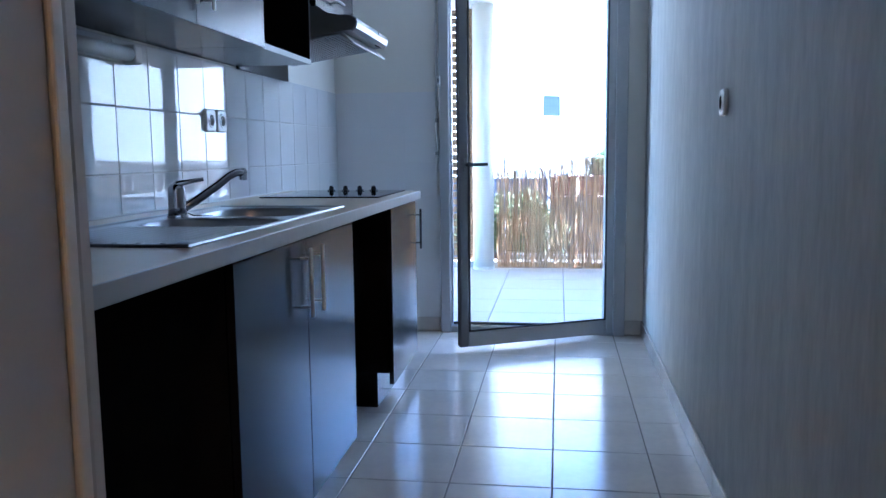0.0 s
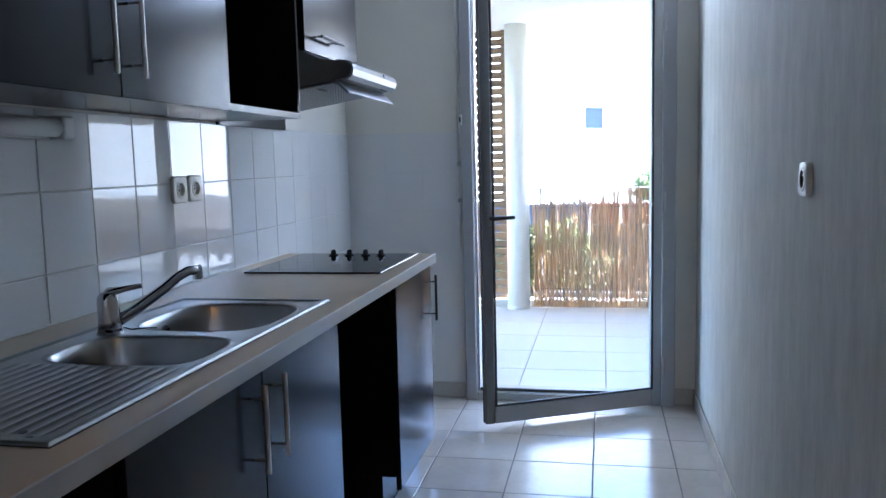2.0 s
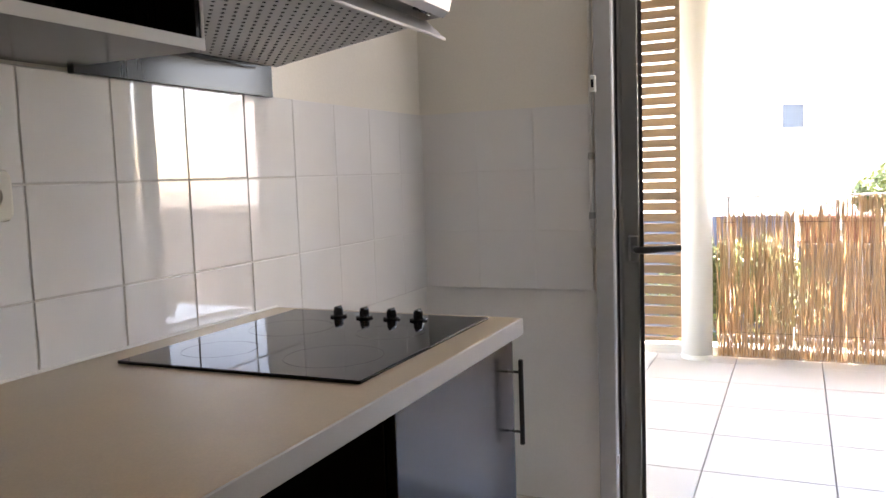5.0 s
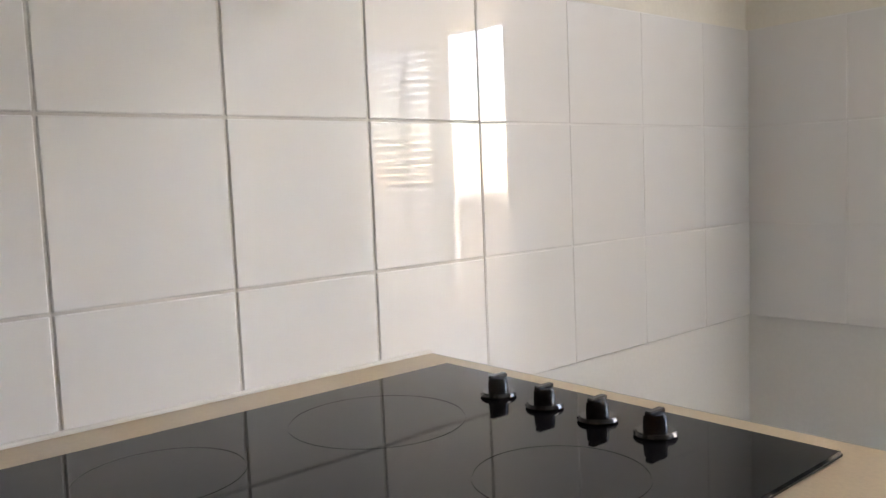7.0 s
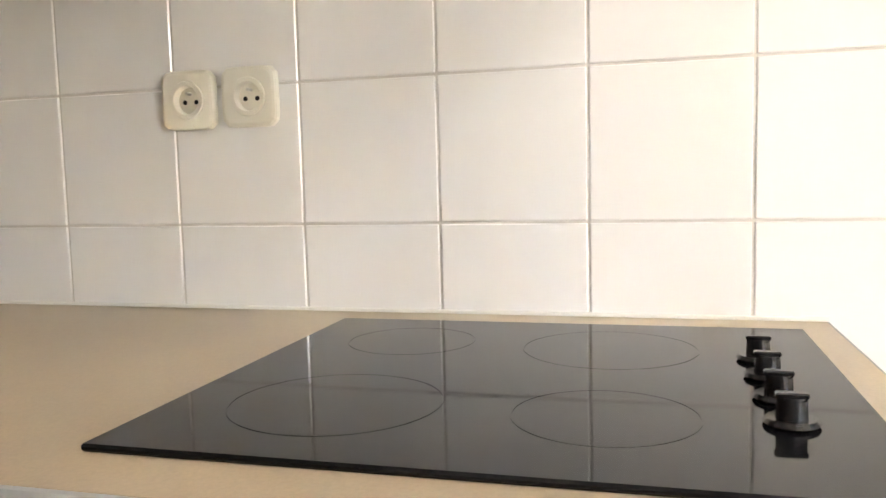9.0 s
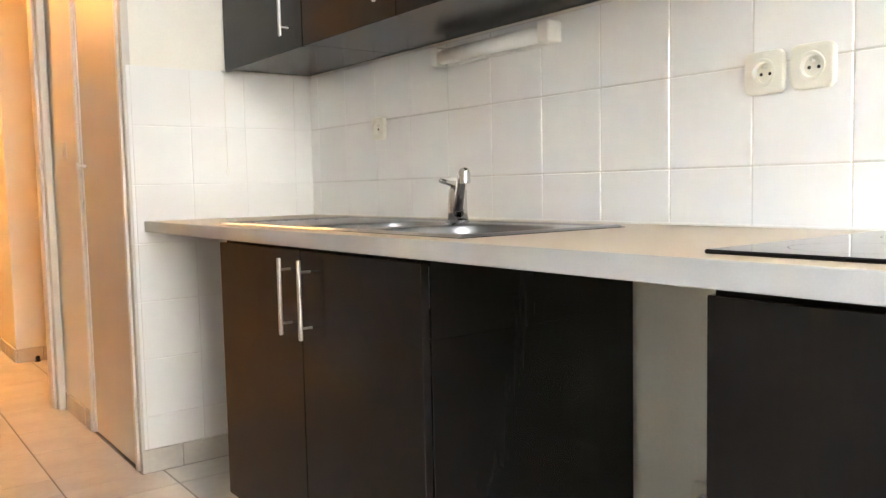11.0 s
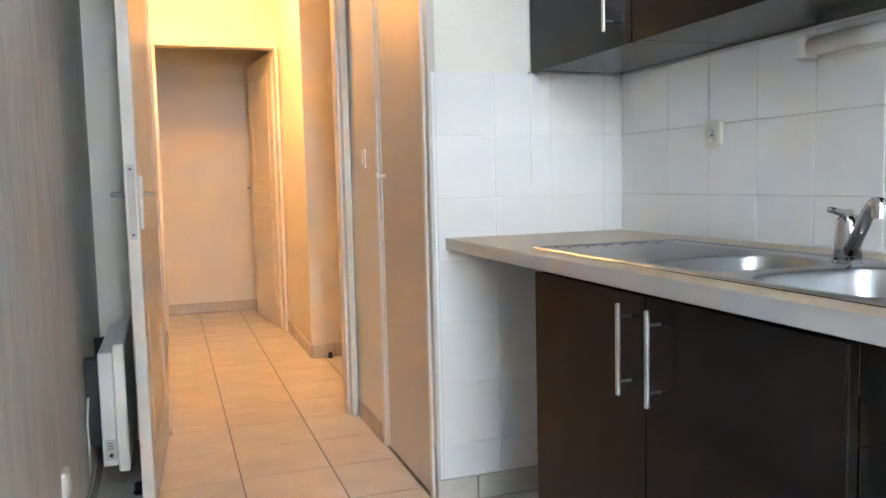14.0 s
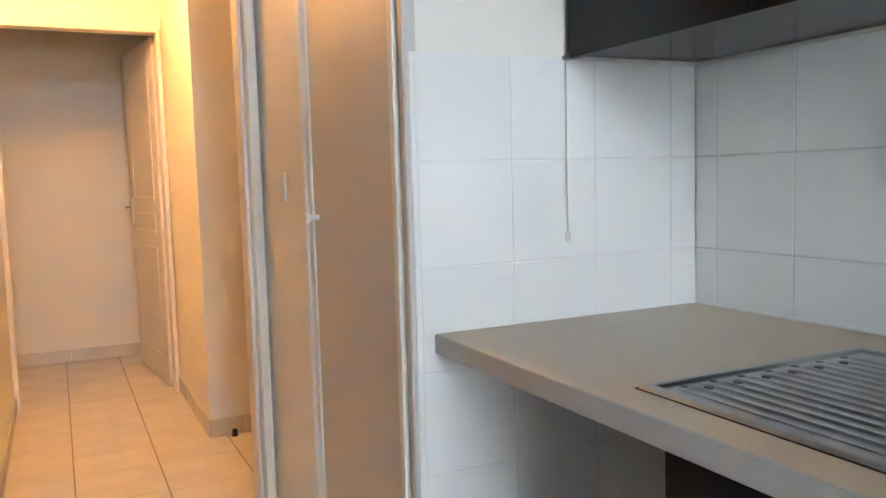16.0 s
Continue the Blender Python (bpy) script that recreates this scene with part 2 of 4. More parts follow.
def merge(dst, src):
    me = bpy.data.meshes.new("tmp")
    src.to_mesh(me)
    src.free()
    dst.from_mesh(me)
    bpy.data.meshes.remove(me)
    return dst


def rod(p0, p1, r, seg=12, r2=None, bevel=0.0, bm=None):
    """A closed cylinder or cone from p0 to p1."""
    p0, p1 = Vector(p0), Vector(p1)
    b = bmesh.new()
    bmesh.ops.create_cone(b, cap_ends=True, segments=seg, radius1=r, radius2=r if r2 is None else r2, depth=(p1 - p0).length)
    if bevel:
        rims = [e for e in b.edges if any(len(f.verts) > 4 for f in e.link_faces)]
        bmesh.ops.bevel(b, geom=rims, offset=bevel, segments=2, affect="EDGES")
    m = Matrix.Translation((p0 + p1) / 2) @ (p1 - p0).to_track_quat("Z", "Y").to_matrix().to_4x4()
    bmesh.ops.transform(b, matrix=m, verts=b.verts)
    return merge(bm, b) if bm is not None else b


def tube(pts, radii, seg=12, bm=None):
    """A closed tube along points."""
    b = bmesh.new()
    pts = [Vector(p) for p in pts]
    rings, up = [], None
    for i, p in enumerate(pts):
        d = (pts[min(i + 1, len(pts) - 1)] - pts[max(i - 1, 0)]).normalized()
        if up is None:
            up = d.orthogonal().normalized()
        up = (up - d * up.dot(d)).normalized()
        side = d.cross(up)
        r = radii[i] if isinstance(radii, (list, tuple)) else radii
        rings.append([b.verts.new(p + r * (math.cos(a) * up + math.sin(a) * side)) for a in [2 * math.pi * k / seg for k in range(seg)]])
    for u, w in zip(rings, rings[1:]):
        for k in range(seg):
            b.faces.new((u[k], u[(k + 1) % seg], w[(k + 1) % seg], w[k]))
    b.faces.new(rings[0][::-1])
    b.faces.new(rings[-1])
    bmesh.ops.recalc_face_normals(b, faces=b.faces)
    return merge(bm, b) if bm is not None else b


def prism(profile, axis, a0, a1, bevel=0.0):
    """A profile drawn in the two other axes, drawn out along axis ('x' or 'y') from a0 to a1."""
    b = bmesh.new()
    put = (lambda u, w, a: (a, u, w)) if axis == "x" else (lambda u, w, a: (u, a, w))
    lo = [b.verts.new(put(u, w, a0)) for u, w in profile]
    hi = [b.verts.new(put(u, w, a1)) for u, w in profile]
    n = len(profile)
    b.faces.new(lo)
    b.faces.new(hi[::-1])
    for k in range(n):
        b.faces.new((lo[k], hi[k], hi[(k + 1) % n], lo[(k + 1) % n]))
    bmesh.ops.recalc_face_normals(b, faces=b.faces)
    if bevel:
        bmesh.ops.bevel(b, geom=list(b.edges), offset=bevel, segments=1, affect="EDGES")
    return b


# ---- the plan, in metres ----
RW = 1.795            # wall covering on the room's long side
WY = 3.70             # wall with the balcony door
PX = 0.705            # face of the cupboard block and of the hall's side wall
DY0, DY1 = -1.25, -1.15   # wall with the kitchen doorway
HX = 1.556            # hall's other side wall
HC = -2.414           # corner of the side passage
EY = -3.40            # wall with the far room's door
FY = -4.62            # far room's end wall
CEIL = 2.50
CT = 0.886            # worktop level
CL = 2.796            # worktop length
TOPT, PITCH = 1.417, 0.2028
COL0, CPITCH = 0.063, 0.2032
FX0, FYY0, FP = 1.295, 2.822, 0.3325

# ---- walls, ceiling ----
structure("wall_tiled", box(-0.16, -0.009, -0.75, WY + 0.2, -0.05, CEIL), M_WALL, "cream painted kitchen wall above white tiling", "wall")
structure("wall_long", box(RW, RW + 0.15, DY0, WY + 0.2, -0.05, CEIL), M_WALLPAPER, "grey wall covering with vertical streaks", "wall")
_b = box(-0.009, 0.615, WY, WY + 0.2, -0.05, CEIL)
box(1.695, RW, WY, WY + 0.2, -0.05, CEIL, bm=_b)
box(0.615, 1.695, WY, WY + 0.2, 2.38, CEIL, bm=_b)
structure("wall_balcony", _b, M_WALL, "cream wall around the balcony door", "wall")
structure("wall_cupboard_1", box(-0.009, PX - 0.012, -0.10, -0.009, -0.05, CEIL), M_WALL, "cream end wall of the cupboard block", "wall")
structure("wall_cupboard_2", box(-0.009, PX - 0.10, -0.75, -0.70, -0.05, CEIL), M_WALL, "cream side wall inside the cupboard block", "wall")
structure("wall_cupboard_3", box(PX - 0.10, PX, DY1, -0.674, -0.05, CEIL), M_WALL, "cream wall beside the built-in cupboard", "wall")
structure("wall_cupboard_4", box(PX - 0.10, PX - 0.012, -0.674, -0.10, 2.12, CEIL), M_WALL, "cream wall above the built-in cupboard", "wall")
_b = box(-1.2, 0.715, DY0, DY1, -0.05, CEIL)
box(1.545, RW, DY0, DY1, -0.05, CEIL, bm=_b)
box(0.715, 1.545, DY0, DY1, 2.06, CEIL, bm=_b)
structure("wall_doorway", _b, M_WALL, "cream wall with the kitchen doorway", "wall")
structure("wall_hall_1", box(HX, HX + 0.12, EY, DY0, -0.05, CEIL), M_WALL, "cream long side wall of the hall", "wall")
structure("wall_hall_2", box(-1.2, PX, HC - 0.08, HC, -0.05, CEIL), M_WALL, "cream wall of the side passage", "wall")
structure("wall_hall_3", box(PX - 0.08, PX, EY, HC - 0.08, -0.05, CEIL), M_WALL, "cream hall wall before the far door", "wall")
structure("wall_hall_4", box(-1.3, -1.2, HC - 0.08, DY1, -0.05, CEIL), M_WALL, "cream end wall of the side passage", "wall")
_b = box(-0.6, 0.698, EY - 0.08, EY, -0.05, CEIL)
box(1.558, 2.6, EY - 0.08, EY, -0.05, CEIL, bm=_b)
box(0.698, 1.558, EY - 0.08, EY, 2.055, CEIL, bm=_b)
structure("wall_far_door", _b, M_WALL, "cream wall with the far doorway", "wall")
_b = box(-0.6, 2.6, FY - 0.1, FY, -0.05, CEIL)
box(-0.7, -0.6, FY - 0.1, EY, -0.05, CEIL, bm=_b)
box(2.6, 2.7, FY - 0.1, EY, -0.05, CEIL, bm=_b)
structure("wall_far_room", _b, M_WALL, "plain cream walls of the far room", "wall")
structure("ceiling", box(-1.3, 2.7, FY - 0.1, WY + 0.2, CEIL, CEIL + 0.12), M_CEIL, "plain white ceiling", "ceiling")

# ---- balcony door ----
FRY = 3.645           # room side of the fixed frame
win = tagged(new("window_1"), "grey-white fixed frame of the glazed balcony door", "window frame", "", "structure")
part("jamb", box(0.622, 0.680, FRY, WY + 0.06, 0.0, 2.38, 0.004), M_PVC, win)
part("jamb", box(1.625, 1.690, FRY, WY + 0.06, 0.0, 2.38, 0.004), M_PVC, win)
part("stop_bead", box(0.680, 0.687, FRY + 0.03, WY + 0.055, 0.045, 2.32, 0.003), M_PVC, win)
part("stop_bead", box(1.611, 1.625, FRY + 0.03, WY + 0.055, 0.045, 2.32, 0.003), M_PVC, win)
part("seal", box(0.6875, 0.6905, FRY + 0.034, FRY + 0.044, 0.05, 2.13), M_SEAL_SHADE, win)
part("head", box(0.680, 1.625, FRY, WY + 0.06, 2.32, 2.38, 0.004), M_PVC, win)
part("sill", box(0.680, 1.625, FRY + 0.012, WY + 0.06, 0.0, 0.042, 0.004), M_PVC, win)
part("drip_rail", box(0.692, 1.611, FRY + 0.045, FRY + 0.06, 0.0425, 0.058, 0.002), M_DARKMETAL, win)
for hz in (0.25, 1.05, 1.85):
    part("strike_plate", box(0.6802, 0.6842, FRY + 0.006, FRY + 0.024, hz, hz + 0.03, 0.001), M_SATIN, win)
structure("door_threshold", box(0.615, 1.695, WY + 0.06, WY + 0.22, -0.05, 0.012, 0.004), M_PLINTH, "pale stone threshold of the balcony door", "threshold")

# the leaf stands open into the room, hinged beside the long wall
LW, LH, LT = 0.932, 2.10, 0.042
leaf = thing("balcony_door", "grey-white glazed balcony door leaf standing ajar into the room", "door")
leaf.matrix_world = pose(1.612, FRY - 0.004, 0.0, 0, 0, 180 + 27.5)      # local x runs from hinge to free edge, +y faces the room
ST = 0.048
part("hinge_stile", box(0, ST, -LT / 2, LT / 2, 0.022, LH, 0.006, seg=2), M_PVC, leaf)
# lock stile is a darker grey than the leaf's other members
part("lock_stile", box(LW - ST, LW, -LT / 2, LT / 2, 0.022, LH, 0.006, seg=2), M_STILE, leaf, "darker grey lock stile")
part("bottom_rail", box(ST, LW - ST, -LT / 2, LT / 2, 0.022, 0.105, 0.006, seg=2), M_PVC, leaf)
part("top_rail", box(ST, LW - ST, -LT / 2, LT / 2, LH - 0.08, LH, 0.006, seg=2), M_PVC, leaf)
pane = part("pane", box(ST - 0.01, LW - ST + 0.01, -0.004, 0.004, 0.095, LH - 0.07), M_GLASS, leaf, "clear glass pane")
pane.visible_shadow = False
for nm, bx in (("bead", (ST, ST + 0.009, 0.016, 0.024, 0.105, LH - 0.08)), ("bead", (LW - ST - 0.009, LW - ST, 0.016, 0.024, 0.105, LH - 0.08)),
               ("bead", (ST + 0.009, LW - ST - 0.009, 0.016, 0.024, 0.105, 0.114))):
    part(nm, box(*bx), M_SEAL_SHADE, leaf, "black glazing seal")
for nm, bx in (("outer_seal", (-0.003, 0.003, -LT / 2 + 0.012, -LT / 2 + 0.02, 0.03, LH)), ("outer_seal", (LW, LW + 0.004, -LT / 2 + 0.012, -LT / 2 + 0.02, 0.03, LH))):
    part(nm, box(*bx), M_SEAL_SHADE, leaf, "black rubber seal")
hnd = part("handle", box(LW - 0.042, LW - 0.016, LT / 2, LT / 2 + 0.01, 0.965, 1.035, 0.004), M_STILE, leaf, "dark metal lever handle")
part("lever", tube([(LW - 0.029, LT / 2 + 0.008, 1.0), (LW - 0.029, LT / 2 + 0.045, 1.0), (LW - 0.038, LT / 2 + 0.055, 1.0), (LW - 0.135, LT / 2 + 0.055, 1.002)],
                   [0.009, 0.009, 0.010, 0.009], 10), M_DARKMETAL, hnd, smooth=True)
for hz in (0.16, 1.0, 1.86):
    part("hinge", rod((-0.006, LT / 2 + 0.008, hz), (-0.006, LT / 2 + 0.008, hz + 0.09), 0.009, 10, bevel=0.002), M_PVC, leaf)

crank = thing("shutter_crank", "white roller shutter crank rod hanging by the balcony door", "crank")
part("rod", tube([(0.604, WY - 0.022, 2.44), (0.604, WY - 0.022, 1.26)], 0.0065, 8), M_WHITE, crank, smooth=True)
part("grip", tube([(0.604, WY - 0.022, 1.25), (0.606, WY - 0.024, 0.955)], 0.0085, 8), M_WHITE, crank, smooth=True)
for kz in (1.25, 1.06):
    part("joint", rod((0.604, WY - 0.022, kz - 0.012), (0.604, WY - 0.022, kz + 0.012), 0.0105, 10, bevel=0.002), M_GRILLE, crank)
part("clip", box(0.612, 0.632, FRY - 0.014, FRY, 1.445, 1.50, 0.003), M_WHITE, crank)
part("clip_slot", box(0.618, 0.626, FRY - 0.016, FRY - 0.0145, 1.462, 1.486), M_HOLE, crank)
part("top_mount", box(0.588, 0.62, WY - 0.04, WY, 2.43, 2.47, 0.004), M_WHITE, crank)

# ---- doors towards the hall ----
def casing(name, x0, x1, y0, y1, top, w, label):
    fr = tagged(new(name), label, "door frame", "", "structure")
    part("jamb", box(x0 - w, x0 + 0.022, y0 - 0.012, y1 + 0.012, 0, top + w, 0.003), M_DOOR, fr)
    part("jamb", box(x1 - 0.022, x1 + w, y0 - 0.012, y1 + 0.012, 0, top + w, 0.003), M_DOOR, fr)
    part("head", box(x0 + 0.022, x1 - 0.022, y0 - 0.012, y1 + 0.012, top - 0.022, top + w, 0.003), M_DOOR, fr)
    return fr


f1 = tagged(new("door_frame_1"), "white lacquered frame of the kitchen doorway", "door frame", "", "structure")
part("jamb", box(0.718, 0.744, DY0 - 0.012, DY1 + 0.042, 0, 2.064, 0.004, seg=2), M_DOOR, f1)
part("jamb", box(1.5405, 1.5445, DY0 - 0.012, DY1 + 0.003, 0, 2.064), M_DOOR, f1)
part("head", box(0.744, 1.5405, DY0 - 0.012, DY1 + 0.012, 2.038, 2.0595, 0.003), M_DOOR, f1)
part("stop", box(0.7445, 0.757, DY0 + 0.005, DY1 - 0.002, 0, 2.037, 0.002), M_DOOR, f1)
part("stop", box(1.5365, 1.5403, DY0 + 0.005, DY1 - 0.042, 0, 2.037, 0.002), M_DOOR, f1)
part("strike", box(0.7445, 0.747, DY1 - 0.035, DY1 - 0.01, 0.95, 1.10), M_SATIN, f1)
f2 = casing("door_frame_2", 0.712, 1.554, EY - 0.08, EY + 0.004, 2.055, 0.003, "white lacquered frame of the far doorway")


def panel_door(label, width, height=2.03, t=0.04, lz=1.052, proud=0.006):
    """A moulded door: local x from hinge to lock edge, +y its front."""
    d = thing("interior_door", label, "door")
    b = box(0, width, -t / 2, t / 2, 0.008, height, 0.003)
    leaf_ob = part("leaf", b, M_DOOR, d)
    for z0, z1 in ((0.16, 0.82), (0.90, 1.02), (1.10, 1.90)):
        for s in (-1, 1):
            y = s * t / 2
            ya, yb = sorted((y - s * 0.001, y + s * proud))
            b = bmesh.new()
            x0, x1 = 0.12, width - 0.12
            box(x0, x1, ya, yb, z0, z0 + 0.018, proud * 0.4, bm=b)
            box(x0, x1, ya, yb, z1 - 0.018, z1, proud * 0.4, bm=b)
            box(x0, x0 + 0.018, ya, yb, z0 + 0.018, z1 - 0.018, proud * 0.4, bm=b)
            box(x1 - 0.018, x1, ya, yb, z0 + 0.018, z1 - 0.018, proud * 0.4, bm=b)
            part("moulding", b, M_DOOR, leaf_ob)
    for s in (-1, 1):
        y = s * t / 2
        ya, yb = sorted((y, y + s * (0.012 if s > 0 else 0.004)))
        # plate's white colour stands in for daylight glaring off the metal
        pl = part("handle_plate", box(width - 0.075, width - 0.035, ya, yb, lz - 0.115, lz + 0.06, 0.003), M_RAD, d, "metal handle plate whitened for its daylight glare")
        part("lever", tube([(width - 0.055, y + s * 0.006, lz), (width - 0.055, y + s * 0.034, lz), (width - 0.065, y + s * 0.044, lz),
                            (width - 0.17, y + s * 0.044, lz + 0.002)], [0.008, 0.008, 0.008, 0.007], 10), M_SATIN, pl, smooth=True)
    part("lock_plate", box(width, width + 0.003, -0.011, 0.011, lz - 0.145, lz + 0.095, 0.001), M_EDGE, d, "flush grey lock plate")
    part("bolt", box(width + 0.003, width + 0.011, -0.006, 0.006, lz - 0.02, lz + 0.012, 0.002), M_SATIN, d)
    for sz in (lz - 0.13, lz + 0.08):
        part("screw", rod((width + 0.0025, 0, sz), (width + 0.004, 0, sz), 0.004, 8), M_DARKMETAL, d)
    return d


kd = panel_door("white lacquered kitchen door standing open before the radiator", 0.83, proud=0.0012)
kd.matrix_world = pose(1.563, -1.143, 0, 0, 0, 86.9)
ed = panel_door("white lacquered far room door standing open", 0.80, proud=0.004)
ed.matrix_world = pose(0.731, EY - 0.105, 0, 0, 0, -83.5)

stopm = thing("door_stop", "black rubber door stop fixed to the floor", "door stop")
part("base", rod((1.647, -0.50, 0.0), (1.647, -0.50, 0.012), 0.018, 14, bevel=0.002), M_BLACK, stopm)
part("bumper", rod((1.647, -0.50, 0.012), (1.647, -0.50, 0.042), 0.014, 14, bevel=0.003), M_BLACK, stopm)
stop2 = thing("door_stop", "small black door stop by the hall corner skirting", "door stop")
part("base", rod((0.60, HC + 0.035, 0.0), (0.60, HC + 0.035, 0.008), 0.016, 14, bevel=0.002), M_BLACK, stop2)
part("bumper", rod((0.60, HC + 0.035, 0.008), (0.60, HC + 0.035, 0.034), 0.012, 14, bevel=0.003), M_BLACK, stop2)

# built-in cupboard in the block beside the worktop
cup = thing("built_in_cupboard", "tall built-in cupboard with a plain beige door", "cupboard")
part("door", box(PX - 0.022, PX - 0.002, -0.602, -0.070, 0.012, 2.09, 0.002), M_CUPB, cup)
part("frame_stile", box(PX - 0.03, PX + 0.007, -0.673, -0.645, 0.0, 2.12, 0.003), M_WHITE, cup)
part("frame_stile", box(PX - 0.03, PX + 0.004, -0.066, -0.041, 0.0, 2.12, 0.004, seg=2), M_DOOR, cup)
part("frame_edge", box(PX - 0.03, PX - 0.002, -0.030, -0.004, 0.0, 2.12, 0.003), M_CUPB, cup)
# black strip set back in the joint paints its shade
part("joint_shade", box(PX - 0.03, PX - 0.016, -0.0408, -0.0302, 0.0, 2.12), M_SEAL_SHADE, cup, "black strip painting shade in the joint beside the frame")
part("frame_head", box(PX - 0.03, PX + 0.004, -0.644, -0.067, 2.093, 2.12, 0.003), M_DOOR, cup)
part("edge_strip", box(PX - 0.018, PX + 0.003, -0.619, -0.6025, 0.012, 2.09, 0.002), M_WHITE, cup, "white edge strip")
# no seal here: a black strip paints the shade of the recessed gap
part("gap_shade", box(PX - 0.0119, PX - 0.009, -0.6445, -0.6195, 0.012, 2.09), M_SEAL_SHADE, cup, "black strip painting shade in the door gap")
kn = part("knob", rod((PX - 0.002, -0.565, 1.094), (PX + 0.022, -0.565, 1.094), 0.007, 12), M_WHITE, cup, "small round ivory knob")
part("knob_head", rod((PX + 0.020, -0.565, 1.094), (PX + 0.034, -0.565, 1.094), 0.012, 16, r2=0.017, bevel=0.003), M_WHITE, kn, smooth=False)

sw = thing("light_switch", "ivory rocker light switch on the cream wall", "switch")
part("plate", box(PX, PX + 0.009, -0.93, -0.85, 1.13, 1.21, 0.003), M_IVORY, sw)
part("rocker", box(PX + 0.009, PX + 0.013, -0.912, -0.868, 1.148, 1.192, 0.002), M_IVORY, sw)

# ---- sockets ----
def socket(label, m, mat=M_IVORY, size=0.082, well=M_EDGE):
    """A wall socket: local x across, z up, +y out of the wall; the round well is sunk into the plate."""
    s = thing("wall_socket", label, "socket")
    h, d, r0, n = size / 2, 0.013, 0.0205, 32
    b = bmesh.new()
    rows = []
    for y, k in ((0.0, 1.0), (0.008, 1.0), (0.0118, 0.955), (d, 0.86)):
        row = []
        for i in range(n):
            a = 2 * math.pi * (i + 0.5) / n
            q = (abs(math.cos(a)) ** 7 + abs(math.sin(a)) ** 7) ** (-1 / 7)
            row.append(b.verts.new((h * k * q * math.cos(a), y, h * k * q * math.sin(a))))
        rows.append(row)
    for y, rr in ((d, 0.028), (d + 0.002, 0.027), (d + 0.002, r0 + 0.001), (d + 0.001, r0)):
        rows.append([b.verts.new((rr * math.cos(2 * math.pi * (i + 0.5) / n), y, rr * math.sin(2 * math.pi * (i + 0.5) / n))) for i in range(n)])
    for lo, hi in zip(rows, rows[1:]):
        for i in range(n):
            b.faces.new((lo[i], lo[(i + 1) % n], hi[(i + 1) % n], hi[i]))
    bmesh.ops.recalc_face_normals(b, faces=b.faces)
    part("plate", b, mat, s)
    b = bmesh.new()
    rows = [[b.verts.new((rr * math.cos(2 * math.pi * (i + 0.5) / n), y, rr * math.sin(2 * math.pi * (i + 0.5) / n))) for i in range(n)]
            for y, rr in ((d + 0.001, r0), (0.0012, r0 * 0.97))]
    for i in range(n):
        b.faces.new((rows[0][i], rows[1][i], rows[1][(i + 1) % n], rows[0][(i + 1) % n]))
    b.faces.new(rows[1])
    part("well", b, well, s)
    for dx in (-0.0095, 0.0095):
        part("pin_hole", rod((dx, 0.0012, -0.002), (dx, 0.0019, -0.002), 0.0036, 8), M_HOLE, s)
    part("earth_pin", rod((0, 0.0012, 0.010), (0, 0.0125, 0.010), 0.0024, 8), M_SATIN, s)
    s.matrix_world = m
    return s


for y, z, lb in ((1.921, 1.1955, "ivory wall socket on white tiles above the worktop"), (2.0205, 1.1965, "ivory wall socket beside its twin on white tiles")):
    socket(lb, pose(0.0, y, z, 0, 0, -90), M_IVORY, 0.087, M_IVORY)
socket("ivory wall socket on white tiles near the cupboard block", pose(0.0, 0.497, 1.186, 0, 0, -90), M_IVORY, 0.078, M_IVORY)
socket("ivory wall socket low in the empty appliance space", pose(-0.009, 1.79, 0.27, 0, 0, -90))
socket("white wall socket on the grey wall covering", pose(RW, 1.52, 1.205, 0, 0, 90), M_WHITE, 0.078, M_DARKMETAL)
socket("white wall socket low on the grey wall covering", pose(RW, 0.18, 0.30, 0, 0, 90), M_WHITE)

# ---- radiator ----
rad = thing("radiator", "white electric panel radiator on the wall behind the door", "radiator")
part("casing", box(RW - 0.095, RW - 0.048, -0.98, -0.40, 0.143, 0.53, 0.006, seg=2), M_RAD, rad)
part("front_panel", box(RW - 0.132, RW - 0.0955, -0.985, -0.395, 0.12, 0.557, 0.008, seg=2), M_RAD, rad)
part("bracket", box(RW - 0.048, RW, -0.90, -0.87, 0.20, 0.50), M_DARKMETAL, rad)
part("bracket", box(RW - 0.048, RW, -0.50, -0.47, 0.20, 0.50), M_DARKMETAL, rad)
part("control", box(RW - 0.088, RW - 0.058, -0.40, -0.3975, 0.165, 0.235), M_EDGE, rad, "grey control with printed marks")
part("dial", rod((RW - 0.075, -0.3975, 0.182), (RW - 0.075, -0.392, 0.182), 0.006, 12), M_DARKMETAL, rad)
for k in range(3):
    part("printed_mark", box(RW - 0.082, RW - 0.066, -0.3975, -0.3971, 0.202 + k * 0.009, 0.205 + k * 0.009), M_DARKMETAL, rad)
part("cable", tube([(RW - 0.012, -0.42, 0.38), (RW - 0.006, -0.40, 0.30), (RW - 0.008, -0.40, 0.22), (RW - 0.003, -0.42, 0.12)], 0.004, 8), M_WHITE, rad, smooth=True)

# ---- kitchen units ----
FRONT = 0.632
DT = 0.019


